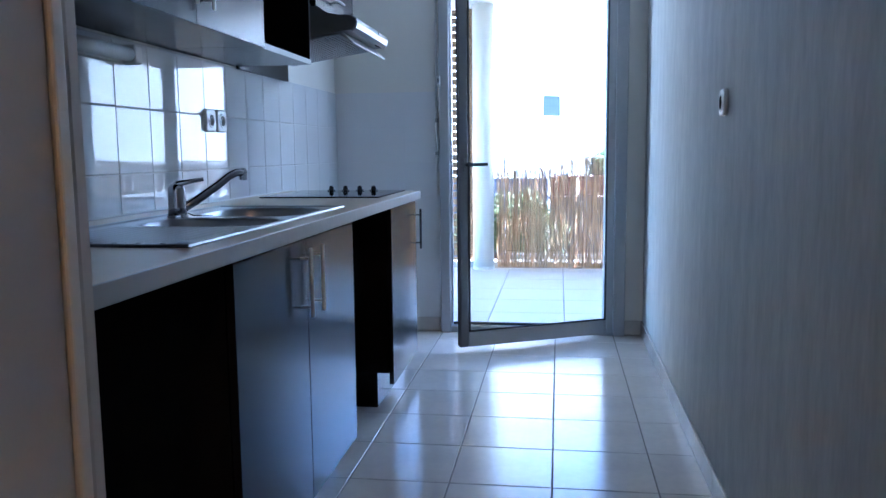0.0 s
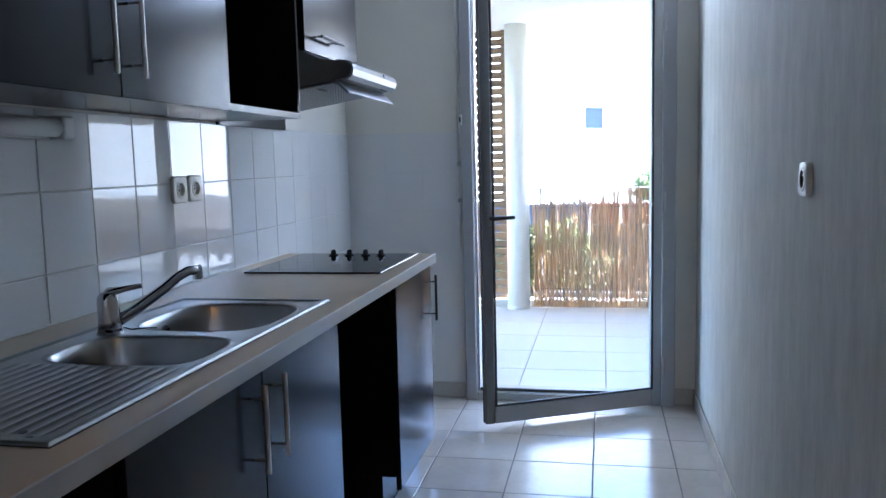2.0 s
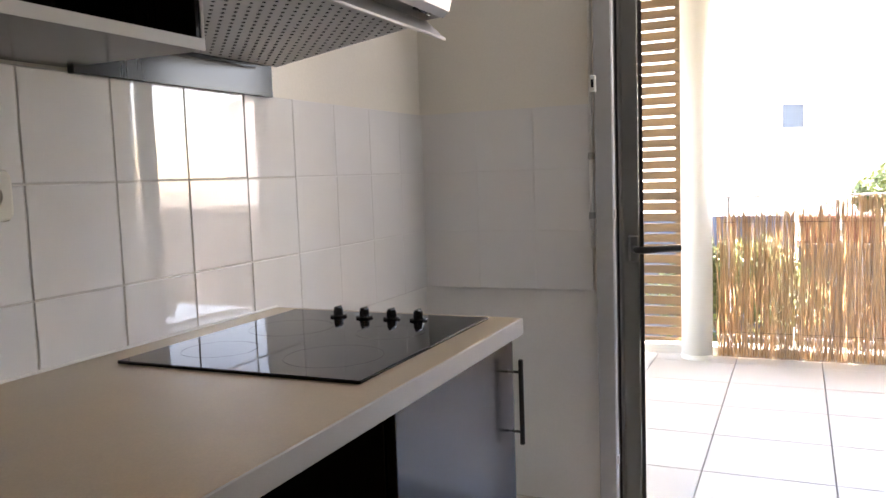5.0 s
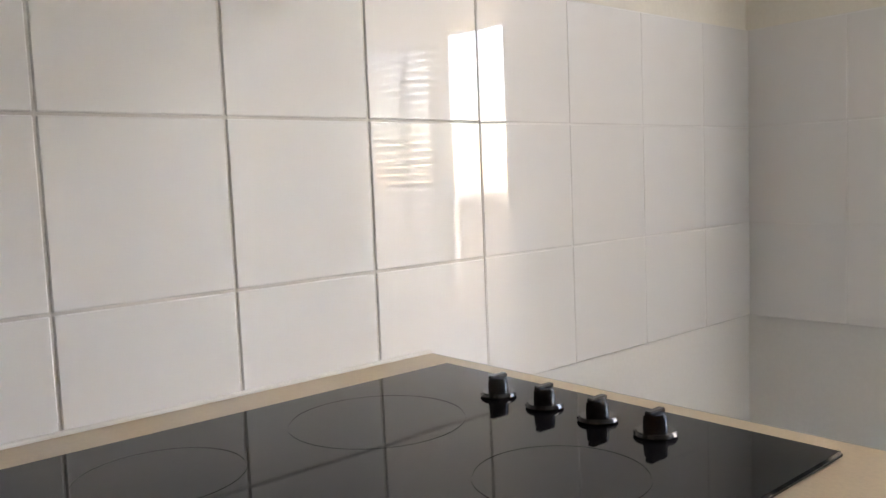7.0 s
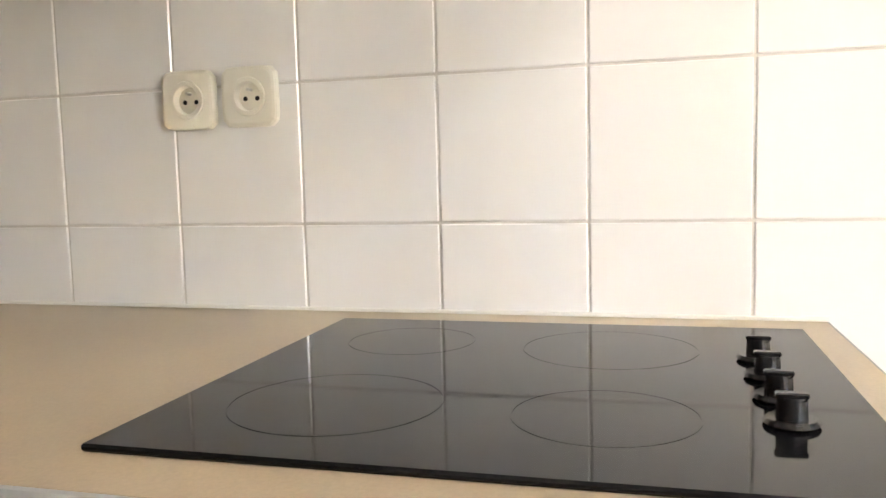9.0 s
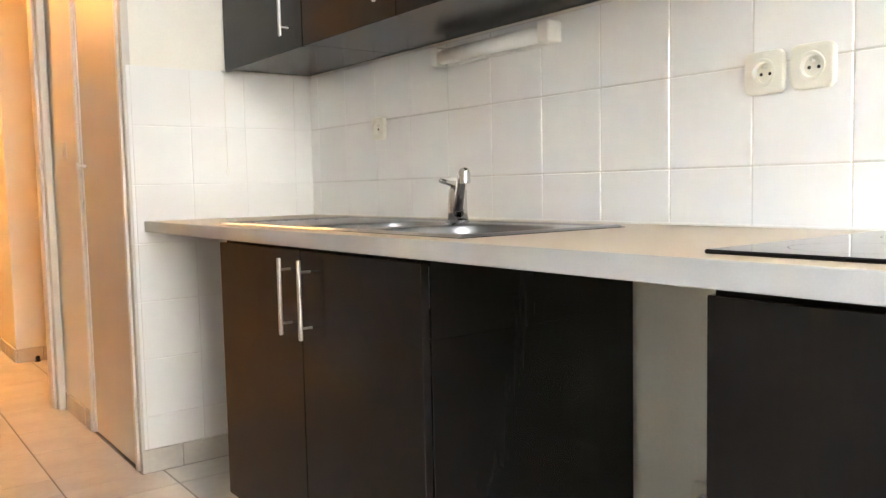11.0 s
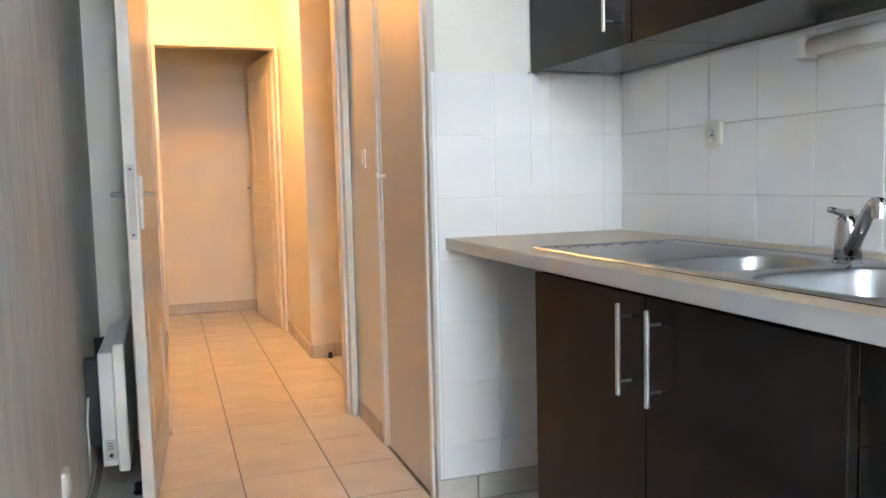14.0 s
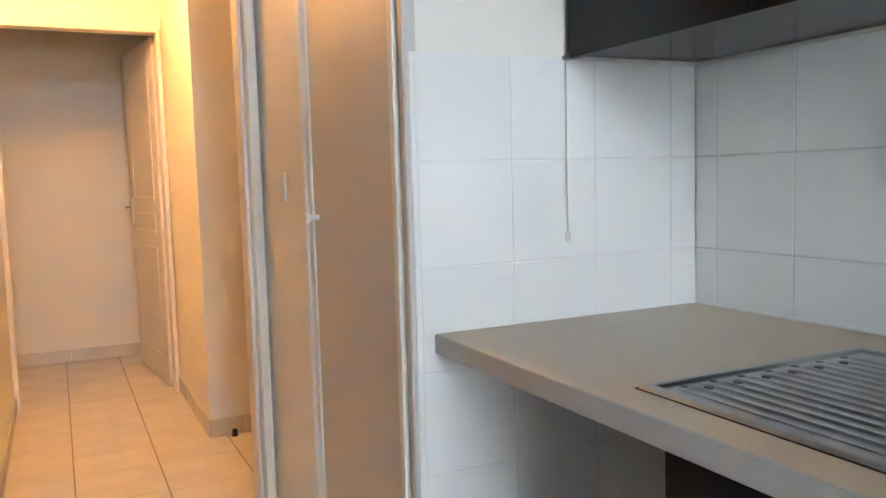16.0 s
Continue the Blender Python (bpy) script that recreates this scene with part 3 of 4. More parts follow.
def bar_handle(parent, p0, p1, out, r=0.0055, inset=0.15, mat=M_SATIN):
    """A bar handle from p0 to p1 standing off by the vector out; its stand-offs are sub-parts."""
    p0, p1, out = Vector(p0), Vector(p1), Vector(out)
    # any other metal than satin is a darkened copy for backlit handles
    h = part("handle", rod(p0 + out, p1 + out, r, 14, bevel=0.0015), mat, parent, "satin metal bar handle" if mat is M_SATIN else "satin metal bar handle darkened as backlit", smooth=False)
    for f in (inset, 1 - inset):
        q = p0.lerp(p1, f)
        part("stand_off", rod(q, q + out, r * 0.55, 10), mat, h)
    return h


def base_unit(label, y0, y1, doors, handles, hz0=0.633, hz1=0.82, hmat=M_SATIN):
    u = thing("base_cabinet", label, "cabinet")
    part("side_panel", box(0.03, FRONT - DT - 0.002, y0, y0 + 0.018, 0.15, CT - 0.037, 0.001), M_WENGE, u)
    b = box(0.03, FRONT - DT - 0.002, y1 - 0.018, y1, 0.15, 0.69, 0.001)
    box(0.03, FRONT - DT - 0.002, y1 - 0.004, y1, 0.69, CT - 0.037, bm=b)
    part("side_panel", b, M_WENGE, u)
    part("bottom_panel", box(0.03, FRONT - DT - 0.002, y0 + 0.018, y1 - 0.018, 0.15, 0.168), M_WENGE, u)
    part("back_panel", box(0.022, 0.0295, y0, y1, 0.15, CT - 0.037), M_WENGE, u)
    part("plinth", box(0.545, 0.561, y0 + 0.004, y1 - 0.004, 0.0, 0.149, 0.001), M_WENGE, u)
    part("plinth_return", box(0.06, 0.5445, y0 + 0.004, y0 + 0.02, 0.0, 0.149, 0.001), M_WENGE, u)
    part("plinth_return", box(0.06, 0.5445, y1 - 0.02, y1 - 0.004, 0.0, 0.149, 0.001), M_WENGE, u)
    part("top_rail", box(FRONT - DT - 0.05, FRONT - DT - 0.002, y0 + 0.018, y1 - 0.018, CT - 0.056, CT - 0.037), M_WENGE, u)
    for (a, c), hy in zip(doors, handles):
        d = part("door", box(FRONT - DT, FRONT, a, c, 0.103, CT - 0.048, 0.0015), M_WENGE, u)
        bar_handle(d, (FRONT, hy, hz0), (FRONT, hy, hz1), (0.030, 0, 0), mat=hmat)
    return u


base_unit("dark wenge double-door base cabinet under the sink", 0.612, 1.602, [(0.614, 1.1065), (1.1095, 1.600)], [1.056, 1.158])
# hob cabinet handle: satin metal seen against the light, coloured dark
base_unit("dark wenge single-door base cabinet under the hob", 2.218, 2.790, [(2.220, 2.788)], [2.752], 0.612, 0.802, M_DARKMETAL)

# worktop, cut out for the sink
SX0, SX1, SY0, SY1 = 0.135, 0.588, 0.510, 1.668
wt = thing("worktop", "beige laminate worktop running along the tiled wall", "worktop")
b = bmesh.new()
oc = [(0.002, 0.002), (0.653, 0.002), (0.653, CL - 0.006), (0.002, CL - 0.006)]
ic = [(SX0 + 0.012, SY0 + 0.012), (SX1 - 0.012, SY0 + 0.012), (SX1 - 0.012, SY1 - 0.012), (SX0 + 0.012, SY1 - 0.012)]
ring = {(k, z): [b.verts.new((x, y, z)) for x, y in c] for k, c in (("o", oc), ("i", ic)) for z in (CT - 0.036, CT)}
for k in range(4):
    n = (k + 1) % 4
    for z in (CT - 0.036, CT):
        b.faces.new((ring["o", z][k], ring["o", z][n], ring["i", z][n], ring["i", z][k]))
    for w in "oi":
        b.faces.new((ring[w, CT - 0.036][k], ring[w, CT - 0.036][n], ring[w, CT][n], ring[w, CT][k]))
bmesh.ops.recalc_face_normals(b, faces=b.faces)
part("slab", b, M_TOP, wt)
part("front_edge", box(0.653, 0.657, 0.002, CL - 0.003, CT - 0.0365, CT + 0.0002, 0.0015), M_TOPEDGE, wt)
part("end_edge", box(0.002, 0.653, CL - 0.006, CL - 0.003, CT - 0.0365, CT + 0.0002, 0.0012), M_TOPEDGE, wt)
part("wall_bead", box(0.0005, 0.006, 0.006, CL - 0.004, CT, CT + 0.005, 0.001), M_WHITE, wt, "white sealant bead")

# ---- sink ----
sink = thing("kitchen_sink", "stainless steel double-bowl sink with a ridged drainer", "sink")
BOWLS = ((0.384, 1.062, 0.172, 0.128, 0.150), (0.384, 1.425, 0.172, 0.178, 0.160))


def sink_height(x, y):
    """Height of the pressed sheet above the worktop."""
    edge = min(x - SX0, SX1 - x, y - SY0, SY1 - y)
    h = 0.006 * min(1.0, max(0.0, edge / 0.004))
    if edge > 0.016:
        h -= 0.004 * min(1.0, (edge - 0.016) / 0.008)
    for cx, cy, rx, ry, dep in BOWLS:
        u, w = abs(x - cx) / rx, abs(y - cy) / ry
        d = (u ** 3.4 + w ** 3.4) ** (1 / 3.4)
        if d < 1.0:
            k = min(1.0, (1.0 - d) / 0.19)
            h -= dep * k * k * (3 - 2 * k)
        elif d < 1.06:
            h -= 0.002 * (1.06 - d) / 0.06
    # drainer ridges
    if SY0 + 0.035 < y < 0.935 and SX0 + 0.06 < x < SX1 - 0.035:
        fade = min(1.0, (y - SY0 - 0.035) / 0.012, (0.935 - y) / 0.02)
        ph = ((x - SX0 - 0.06) / 0.027) % 1.0
        h -= 0.0024 * fade * (1 - (0.5 + 0.5 * math.cos(2 * math.pi * ph)) ** 2) + 0.0015 * fade * (0.935 - y) * -1
    return CT + h


b = bmesh.new()
NXS, NYS = 240, 600
grid = [[b.verts.new((SX0 + (SX1 - SX0) * i / NXS, SY0 + (SY1 - SY0) * j / NYS, 0)) for j in range(NYS + 1)] for i in range(NXS + 1)]
for col in grid:
    for v in col:
        v.co.z = sink_height(v.co.x, v.co.y)
for i in range(NXS):
    for j in range(NYS):
        b.faces.new((grid[i][j], grid[i + 1][j], grid[i + 1][j + 1], grid[i][j + 1]))
sheet = part("sheet", b, M_STEEL, sink, smooth=True)
# thin black strips round the sheet paint the shadow of the rim's gap
for gx0, gx1, gy0, gy1 in ((SX0 - 0.003, SX1 + 0.003, SY0 - 0.003, SY0), (SX0 - 0.003, SX1 + 0.003, SY1, SY1 + 0.003),
                           (SX0 - 0.003, SX0, SY0, SY1), (SX1, SX1 + 0.003, SY0, SY1)):
    part("rim_shade", box(gx0, gx1, gy0, gy1, CT, CT + 0.0012), M_SEAL_SHADE, sink, "dark line painting the gap shade along the rim")
for cx, cy, rx, ry, dep in BOWLS:
    zb = CT - dep + 0.003
    dr = part("drain", rod((cx - 0.03, cy, zb), (cx - 0.03, cy, zb + 0.003), 0.040, 28, bevel=0.001), M_CHROME, sink, "chrome drain ring")
    part("strainer", rod((cx - 0.03, cy, zb + 0.003), (cx - 0.03, cy, zb + 0.006), 0.026, 20, bevel=0.001), M_DARKMETAL, dr)
ovf = part("overflow", rod((0.219, 1.425, CT - 0.045), (0.2275, 1.425, CT - 0.045), 0.020, 20, bevel=0.001), M_CHROME, sink, "round overflow rosette")
for k in range(-2, 3):
    part("slot", box(0.2275, 0.2285, 1.425 + k * 0.007 - 0.0016, 1.425 + k * 0.007 + 0.0016, CT - 0.056, CT - 0.034), M_HOLE, ovf)

# pressed steel marks; the dark grey colour paints their shading
for k in range(13):
    part("pressed_mark", rod((SX0 + 0.074 + k * 0.027, SY0 + 0.030 + (k % 2) * 0.020, CT - 0.001), (SX0 + 0.074 + k * 0.027, SY0 + 0.030 + (k % 2) * 0.020, CT + 0.0032), 0.0075, 14, r2=0.0055, bevel=0.0008), M_HOOD, sink, "small pressed mark at a ridge end, its shade painted grey")

# ---- tap ----
tap = thing("mixer_tap", "chrome single-lever mixer tap on the sink", "tap")
TX, TY, TZ = 0.222, 1.197, CT + 0.002
part("base", rod((TX, TY, TZ), (TX, TY, TZ + 0.008), 0.030, 24, bevel=0.002), M_CHROME, tap, smooth=False)
part("body", tube([(TX, TY, TZ + 0.008), (TX, TY, TZ + 0.03), (TX, TY, TZ + 0.068), (TX - 0.001, TY, TZ + 0.084), (TX, TY, TZ + 0.095), (TX, TY, TZ + 0.099)],
                  [0.0265, 0.0252, 0.0245, 0.0235, 0.017, 0.004], 24), M_CHROME, tap, smooth=True)
part("lever", tube([(TX - 0.012, TY - 0.006, TZ + 0.078), (TX + 0.004, TY + 0.002, TZ + 0.098), (TX + 0.032, TY + 0.011, TZ + 0.103), (TX + 0.072, TY + 0.024, TZ + 0.110)],
                   [0.010, 0.012, 0.007, 0.0055], 12), M_CHROME, tap, smooth=True)
part("spout", tube([(TX + 0.006, TY + 0.010, TZ + 0.024), (TX + 0.034, TY + 0.048, TZ + 0.046), (TX + 0.078, TY + 0.112, TZ + 0.090), (TX + 0.098, TY + 0.142, TZ + 0.114),
                    (TX + 0.112, TY + 0.164, TZ + 0.124), (TX + 0.130, TY + 0.192, TZ + 0.1255)],
                   [0.0145, 0.013, 0.0122, 0.012, 0.012, 0.012], 16), M_CHROME, tap, smooth=True)
part("aerator", rod((TX + 0.125, TY + 0.187, TZ + 0.128), (TX + 0.125, TY + 0.187, TZ + 0.101), 0.0125, 16, bevel=0.002), M_CHROME, tap)
part("plug_chain", tube([(TX + 0.02, TY + 0.022, TZ + 0.012), (TX + 0.032, TY + 0.035, TZ + 0.004), (TX + 0.055, TY + 0.06, TZ + 0.003), (TX + 0.075, TY + 0.072, TZ + 0.001)], 0.0016, 6),
     M_DARKMETAL, tap, "dark plug chain", smooth=True)

# ---- hob ----
hob = thing("ceramic_hob", "black ceramic glass hob with four knobs set in the worktop", "hob")
part("glass", box(0.085, 0.591, 2.187, 2.751, CT, CT + 0.006, 0.002), M_HOB, hob)
for cx, cy, r in ((0.21, 2.32, 0.072), (0.455, 2.33, 0.09), (0.22, 2.54, 0.09), (0.455, 2.55, 0.072)):
    b = bmesh.new()
    n = 48
    vin = [b.verts.new((cx + (r - 0.0012) * math.cos(2 * math.pi * k / n), cy + (r - 0.0012) * math.sin(2 * math.pi * k / n), CT + 0.0063)) for k in range(n)]
    vout = [b.verts.new((cx + r * math.cos(2 * math.pi * k / n), cy + r * math.sin(2 * math.pi * k / n), CT + 0.0063)) for k in range(n)]
    for k in range(n):
        b.faces.new((vin[k], vout[k], vout[(k + 1) % n], vin[(k + 1) % n]))
    part("cooking_zone", b, M_RING, hob, "thin grey printed ring")
for kx in (0.250, 0.318, 0.387, 0.453):
    ky = 2.683
    kb = part("knob", rod((kx, ky, CT + 0.006), (kx, ky, CT + 0.0265), 0.0115, 24, r2=0.0105, bevel=0.0015), M_BLACK, hob)
    part("skirt", rod((kx, ky, CT + 0.0075), (kx, ky, CT + 0.0115), 0.0205, 24, r2=0.0185, bevel=0.001), M_BLACK, kb)
    part("grip", box(kx - 0.004, kx + 0.004, ky - 0.0115, ky + 0.0115, CT + 0.0255, CT + 0.030, 0.0012), M_BLACK, kb)

# ---- wall units ----
UB, UT, UF = 1.422, 2.10, 0.345


def wall_unit(label, y0, y1, doors, handles):
    u = thing("wall_cabinet", label, "cabinet")
    part("body", box(0.002, UF - DT - 0.002, y0 + 0.001, y1 - 0.001, UB, UT, 0.001), M_WENGE, u)
    for (a, c), hy in zip(doors, handles):
        d = part("door", box(UF - DT, UF, a, c, UB - 0.006, UT - 0.002, 0.0015), M_WENGE, u)
        bar_handle(d, (UF, hy, 1.458), (UF, hy, 1.645), (0.030, 0, 0))
    return u


wall_unit("dark wenge single-door wall cabinet by the cupboard block", 0.003, 0.610, [(0.005, 0.608)], [0.520])
wall_unit("dark wenge double-door wall cabinet above the sink", 0.610, 1.622, [(0.612, 1.1145), (1.1175, 1.620)], [1.060, 1.162])
NF = 0.322
nic = thing("open_wall_shelf", "open dark wenge wall shelf with pale front edges", "shelf")
part("bottom_panel", box(0.002, NF - 0.002, 1.6235, 2.196, UB, UB + 0.018), M_WENGE, nic)
part("side_panel", box(0.002, NF - 0.002, 1.6235, 1.641, UB + 0.018, UT), M_WENGE, nic)
part("side_panel", box(0.002, NF - 0.002, 2.178, 2.196, UB + 0.018, UT), M_WENGE, nic)
part("back_panel", box(0.002, 0.010, 1.641, 2.178, UB + 0.018, UT), M_WENGE, nic)
part("top_panel", box(0.010, NF - 0.002, 1.641, 2.178, UT - 0.018, UT), M_WENGE, nic)
part("edging", box(NF - 0.002, NF, 1.6235, 2.196, UB - 0.0005, UB + 0.0185), M_EDGE, nic, "pale grey edging strip")
part("edging", box(NF - 0.002, NF, 2.189, 2.196, UB + 0.0185, UT), M_EDGE, nic)

hc = thing("wall_cabinet", "dark wenge flap-door wall cabinet above the hood", "cabinet")
part("body", box(0.002, UF - DT - 0.002, 2.199, 2.796, 1.66, UT, 0.001), M_WENGE, hc)
d = part("door", box(UF - DT, UF, 2.201, 2.794, 1.652, UT - 0.002, 0.0015), M_WENGE, hc)
# flap handle's backlit look is put into a dark metal colour
bar_handle(d, (UF, 2.29, 1.715), (UF, 2.53, 1.715), (0.030, 0, -0.004), mat=M_DARKMETAL)

# ---- extractor hood ----
hood = thing("extractor_hood", "grey and silver slim extractor hood over the hob", "hood")
HP = [(0.02, 1.486), (0.02, 1.659), (0.328, 1.656), (0.395, 1.624), (0.440, 1.615), (0.485, 1.611), (0.502, 1.600), (0.508, 1.585), (0.502, 1.566), (0.488, 1.555), (0.445, 1.551)]
part("shell", prism(HP, "y", 2.203, 2.792, 0.002), M_HOOD, hood)
FP_ = [(0.452, 1.618), (0.488, 1.6145), (0.5065, 1.602), (0.5125, 1.585), (0.5065, 1.563), (0.490, 1.5505), (0.487, 1.557), (0.499, 1.567), (0.504, 1.585), (0.499, 1.598), (0.484, 1.608), (0.452, 1.6115)]
part("front_strip", prism(FP_, "y", 2.209, 2.786), M_HOODSTRIP, hood, "silver front strip")
part("filter", prism([(0.05, 1.4805), (0.05, 1.4855), (0.432, 1.5445), (0.432, 1.5395)], "y", 2.22, 2.776), M_GRILLE, hood, "perforated grey filter")
b = bmesh.new()
for i in range(23):
    for j in range(34):
        hx, hy = 0.060 + i * 0.016, 2.228 + j * 0.016
        if (i + j) % 2 == 0:
            hz = 1.4805 + (hx + 0.0035 - 0.05) * 0.15445
            box(hx + 0.001, hx + 0.006, hy + 0.001, hy + 0.0065, hz - 0.0012, hz + 0.0004, bm=b)
tagged(part("filter_holes", b, M_HOLE, hood), "small dark filter holes", "", "", "stuff")
VP_ = [(0.444, 1.5445), (0.450, 1.5485), (0.492, 1.509), (0.488, 1.505)]
part("visor", prism(VP_, "y", 2.208, 2.787), M_HOODSTRIP, hood, "pull-out silver visor")
part("visor_edge", box(0.4885, 0.4945, 2.206, 2.789, 1.5025, 1.5085, 0.001), M_EDGE, hood)
part("badge", rod((0.5085, 2.60, 1.594), (0.5125, 2.60, 1.594), 0.009, 16), M_DARKMETAL, hood, "small dark oval badge")
part("lamp_lens", rod((0.36, 2.30, 1.5245), (0.362, 2.30, 1.531), 0.022, 20, bevel=0.002), M_EDGE, hood, "round light lens under the hood")
for k in range(3):
    part("button", box(0.478, 0.484, 2.66 + k * 0.03, 2.678 + k * 0.03, 1.550, 1.5545), M_BLACK, hood)
part("wall_panel", box(0.002, 0.018, 2.200, 2.800, 1.412, 1.659, 0.001), M_WENGE, hood, "dark wenge back panel")

# ---- strip lamp and pull cord ----
lamp = thing("strip_lamp", "white tubular strip lamp under the wall cabinet", "lamp")
part("base", box(0.0005, 0.010, 0.866, 1.358, 1.342, 1.398, 0.003), M_WHITE, lamp)
part("diffuser", tube([(0.029, 0.892, 1.369), (0.029, 1.325, 1.369)], 0.0215, 20), M_LAMPWHITE, lamp, "opal diffuser", smooth=True)
for a, c in ((0.862, 0.893), (1.318, 1.362)):
    part("end_cap", box(0.0008, 0.053, a, c, 1.341, 1.399, 0.009, seg=3), M_WHITE, lamp)
cord = thing("pull_cord", "thin white pull cord hanging against white tiles", "cord")
part("cord", tube([(0.349, 0.006, UB - 0.005), (0.3495, 0.0055, 1.25), (0.349, 0.006, 1.068)], 0.0013, 6), M_IVORY, cord, smooth=True)
b = bmesh.new()
tube([(0.349 + 0.006 * math.sin(a), 0.006, 1.056 + 0.011 * math.cos(a)) for a in [2 * math.pi * k / 16 for k in range(17)]], 0.0013, 6, bm=b)
part("loop", b, M_IVORY, cord)
part("screw_eye", box(0.340, 0.358, 0.004, 0.012, UB - 0.008, UB - 0.001, 0.001), M_SATIN, cord)

# ---- hall ceiling lamp ----
hl = thing("ceiling_lamp", "round glowing warm lamp on the hall ceiling", "lamp")
LX, LY, LZ = 1.40, -2.50, 2.392
part("rose", rod((LX, LY, 2.482), (LX, LY, 2.5), 0.06, 24, bevel=0.003), M_WHITE, hl)
part("stem", rod((LX, LY, 2.44), (LX, LY, 2.482), 0.016, 12), M_WHITE, hl)
b = bmesh.new()
bmesh.ops.create_uvsphere(b, u_segments=24, v_segments=12, radius=0.09)
bmesh.ops.transform(b, matrix=Matrix.Translation((LX, LY, LZ)) @ Matrix.Diagonal((1, 1, 0.7, 1)), verts=b.verts)
part("globe", b, M_BULB, hl, "glowing warm globe", smooth=True)

# ---- balcony and outside ----
BZ, BY1 = -0.03, 6.78
structure("balcony_slab", box(-2.6, 7.2, WY + 0.2, BY1, -0.30, BZ - 0.009), M_FGROUT, "grey screed under the terrace tiles", "floor")
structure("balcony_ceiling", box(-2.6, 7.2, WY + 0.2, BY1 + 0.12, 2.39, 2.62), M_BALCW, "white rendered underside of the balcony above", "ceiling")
b = box(-2.6, 0.0, WY + 0.2, WY + 0.35, -0.30, 2.39)
box(1.95, 6.2, WY + 0.2, WY + 0.35, -0.30, 2.39, bm=b)
structure("facade_own", b, M_PLASTER, "white rendered facade beside the balcony door", "wall")
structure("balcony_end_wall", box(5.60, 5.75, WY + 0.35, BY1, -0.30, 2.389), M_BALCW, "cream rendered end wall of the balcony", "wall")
structure("balcony_kerb", box(-2.6, 5.59, 6.52, 6.66, -0.05, 0.035, 0.006), M_BALC, "low cream kerb at the balcony edge", "kerb")
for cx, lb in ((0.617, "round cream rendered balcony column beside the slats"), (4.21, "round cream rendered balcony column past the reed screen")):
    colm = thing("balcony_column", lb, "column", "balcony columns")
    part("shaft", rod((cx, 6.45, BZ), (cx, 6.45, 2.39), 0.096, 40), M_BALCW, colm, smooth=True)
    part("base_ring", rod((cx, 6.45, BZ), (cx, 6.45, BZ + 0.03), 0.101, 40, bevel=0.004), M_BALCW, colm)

rail = thing("balcony_railing", "slim light metal balcony railing", "railing")
part("top_rail", box(0.745, 4.09, 6.60, 6.63, 0.995, 1.009, 0.003), M_RAIL, rail)
part("bottom_rail", box(0.745, 4.09, 6.605, 6.625, 0.075, 0.095, 0.003), M_RAIL, rail)
for k in range(5):
    part("post", box(0.79 + k * 0.765, 0.81 + k * 0.765, 6.600, 6.630, 0.035, 0.995, 0.002), M_RAIL, rail)

# reed screen tied to the railing
scr = thing("reed_screen", "golden reed screen tied to the balcony railing", "screen")
rnd = random.Random(4)
verts, faces = [], []
for layer_y, step in ((6.492, 1.28), (6.500, 1.7), (6.507, 2.6)):
    x = 0.747
    while x < 4.07:
        r = rnd.uniform(0.0013, 0.0027)
        y = layer_y + rnd.uniform(-0.003, 0.003)
        u = min(1.0, max(0.0, (x - 0.80) / 0.80))
        top = 0.885 + 0.105 * u * u * (3 - 2 * u) + 0.012 * math.sin(x * 9) + rnd.uniform(-0.030, 0.020)
        lean = rnd.uniform(-0.045, 0.045)
        bend = rnd.uniform(-0.010, 0.010)
        bot = BZ + 0.004 + rnd.uniform(0, 0.025)
        n0 = len(verts)
        for f, rr in ((0.0, r), (0.2, r), (0.4, r * 0.97), (0.6, r * 0.93), (0.8, r * 0.92), (1.0, r * 0.85)):
            cx = x + lean * f + bend * math.sin(f * 8.0)
            for k in range(4):
                a = math.pi / 2 * k
                verts.append((cx + rr * math.cos(a), y + rr * math.sin(a), bot + (top - bot) * f))
        for lv in range(5):
            for k in range(4):
                faces.append((n0 + lv * 4 + k, n0 + lv * 4 + (k + 1) % 4, n0 + lv * 4 + 4 + (k + 1) % 4, n0 + lv * 4 + 4 + k))
        faces.append(tuple(n0 + 20 + k for k in range(4)))
        x += r * 2 * step * rnd.uniform(0.7, 1.3)
me = bpy.data.meshes.new("reeds")
me.from_pydata(verts, [], faces)
me.materials.append(M_REED)
reeds = new("reeds", me)
reeds.parent = scr
tagged(reeds, "uneven dry reed stalks", "", "", "stuff")
for wz in (0.14, 0.845):
    part("wire", tube([(0.76, 6.487, wz), (2.3, 6.486, wz + 0.004), (4.07, 6.487, wz)], 0.0016, 6), M_DARKMETAL, scr)


def slat_screen(label, x0, x1, y, post=0.0):
    s = thing("slat_screen", label, "screen", "slatted balcony screens")
    for xx in (x0, x1 - 0.04):
        part("post", box(xx, xx + 0.04, y + 0.022, y + 0.062, BZ, 2.389, 0.003), M_WOOD, s)
    if post:
        part("middle_post", box(post - 0.06, post + 0.06, y + 0.022, y + 0.05, BZ, 2.389, 0.003), M_WOOD, s)
    me0 = None
    for k in range(34):
        z = 0.03 + k * 0.0703
        if me0 is None:
            ob = part("slat", box(x0, x1, y, y + 0.02, -0.0275, 0.0275, 0.002), M_WOOD, s)
            me0 = ob.data
        else:
            ob = new("slat", me0)
            ob.parent = s
        ob.location = (0, 0, z)
    return s


slat_screen("brown slatted timber privacy screen beside the column", -0.75, 0.50, 6.62)
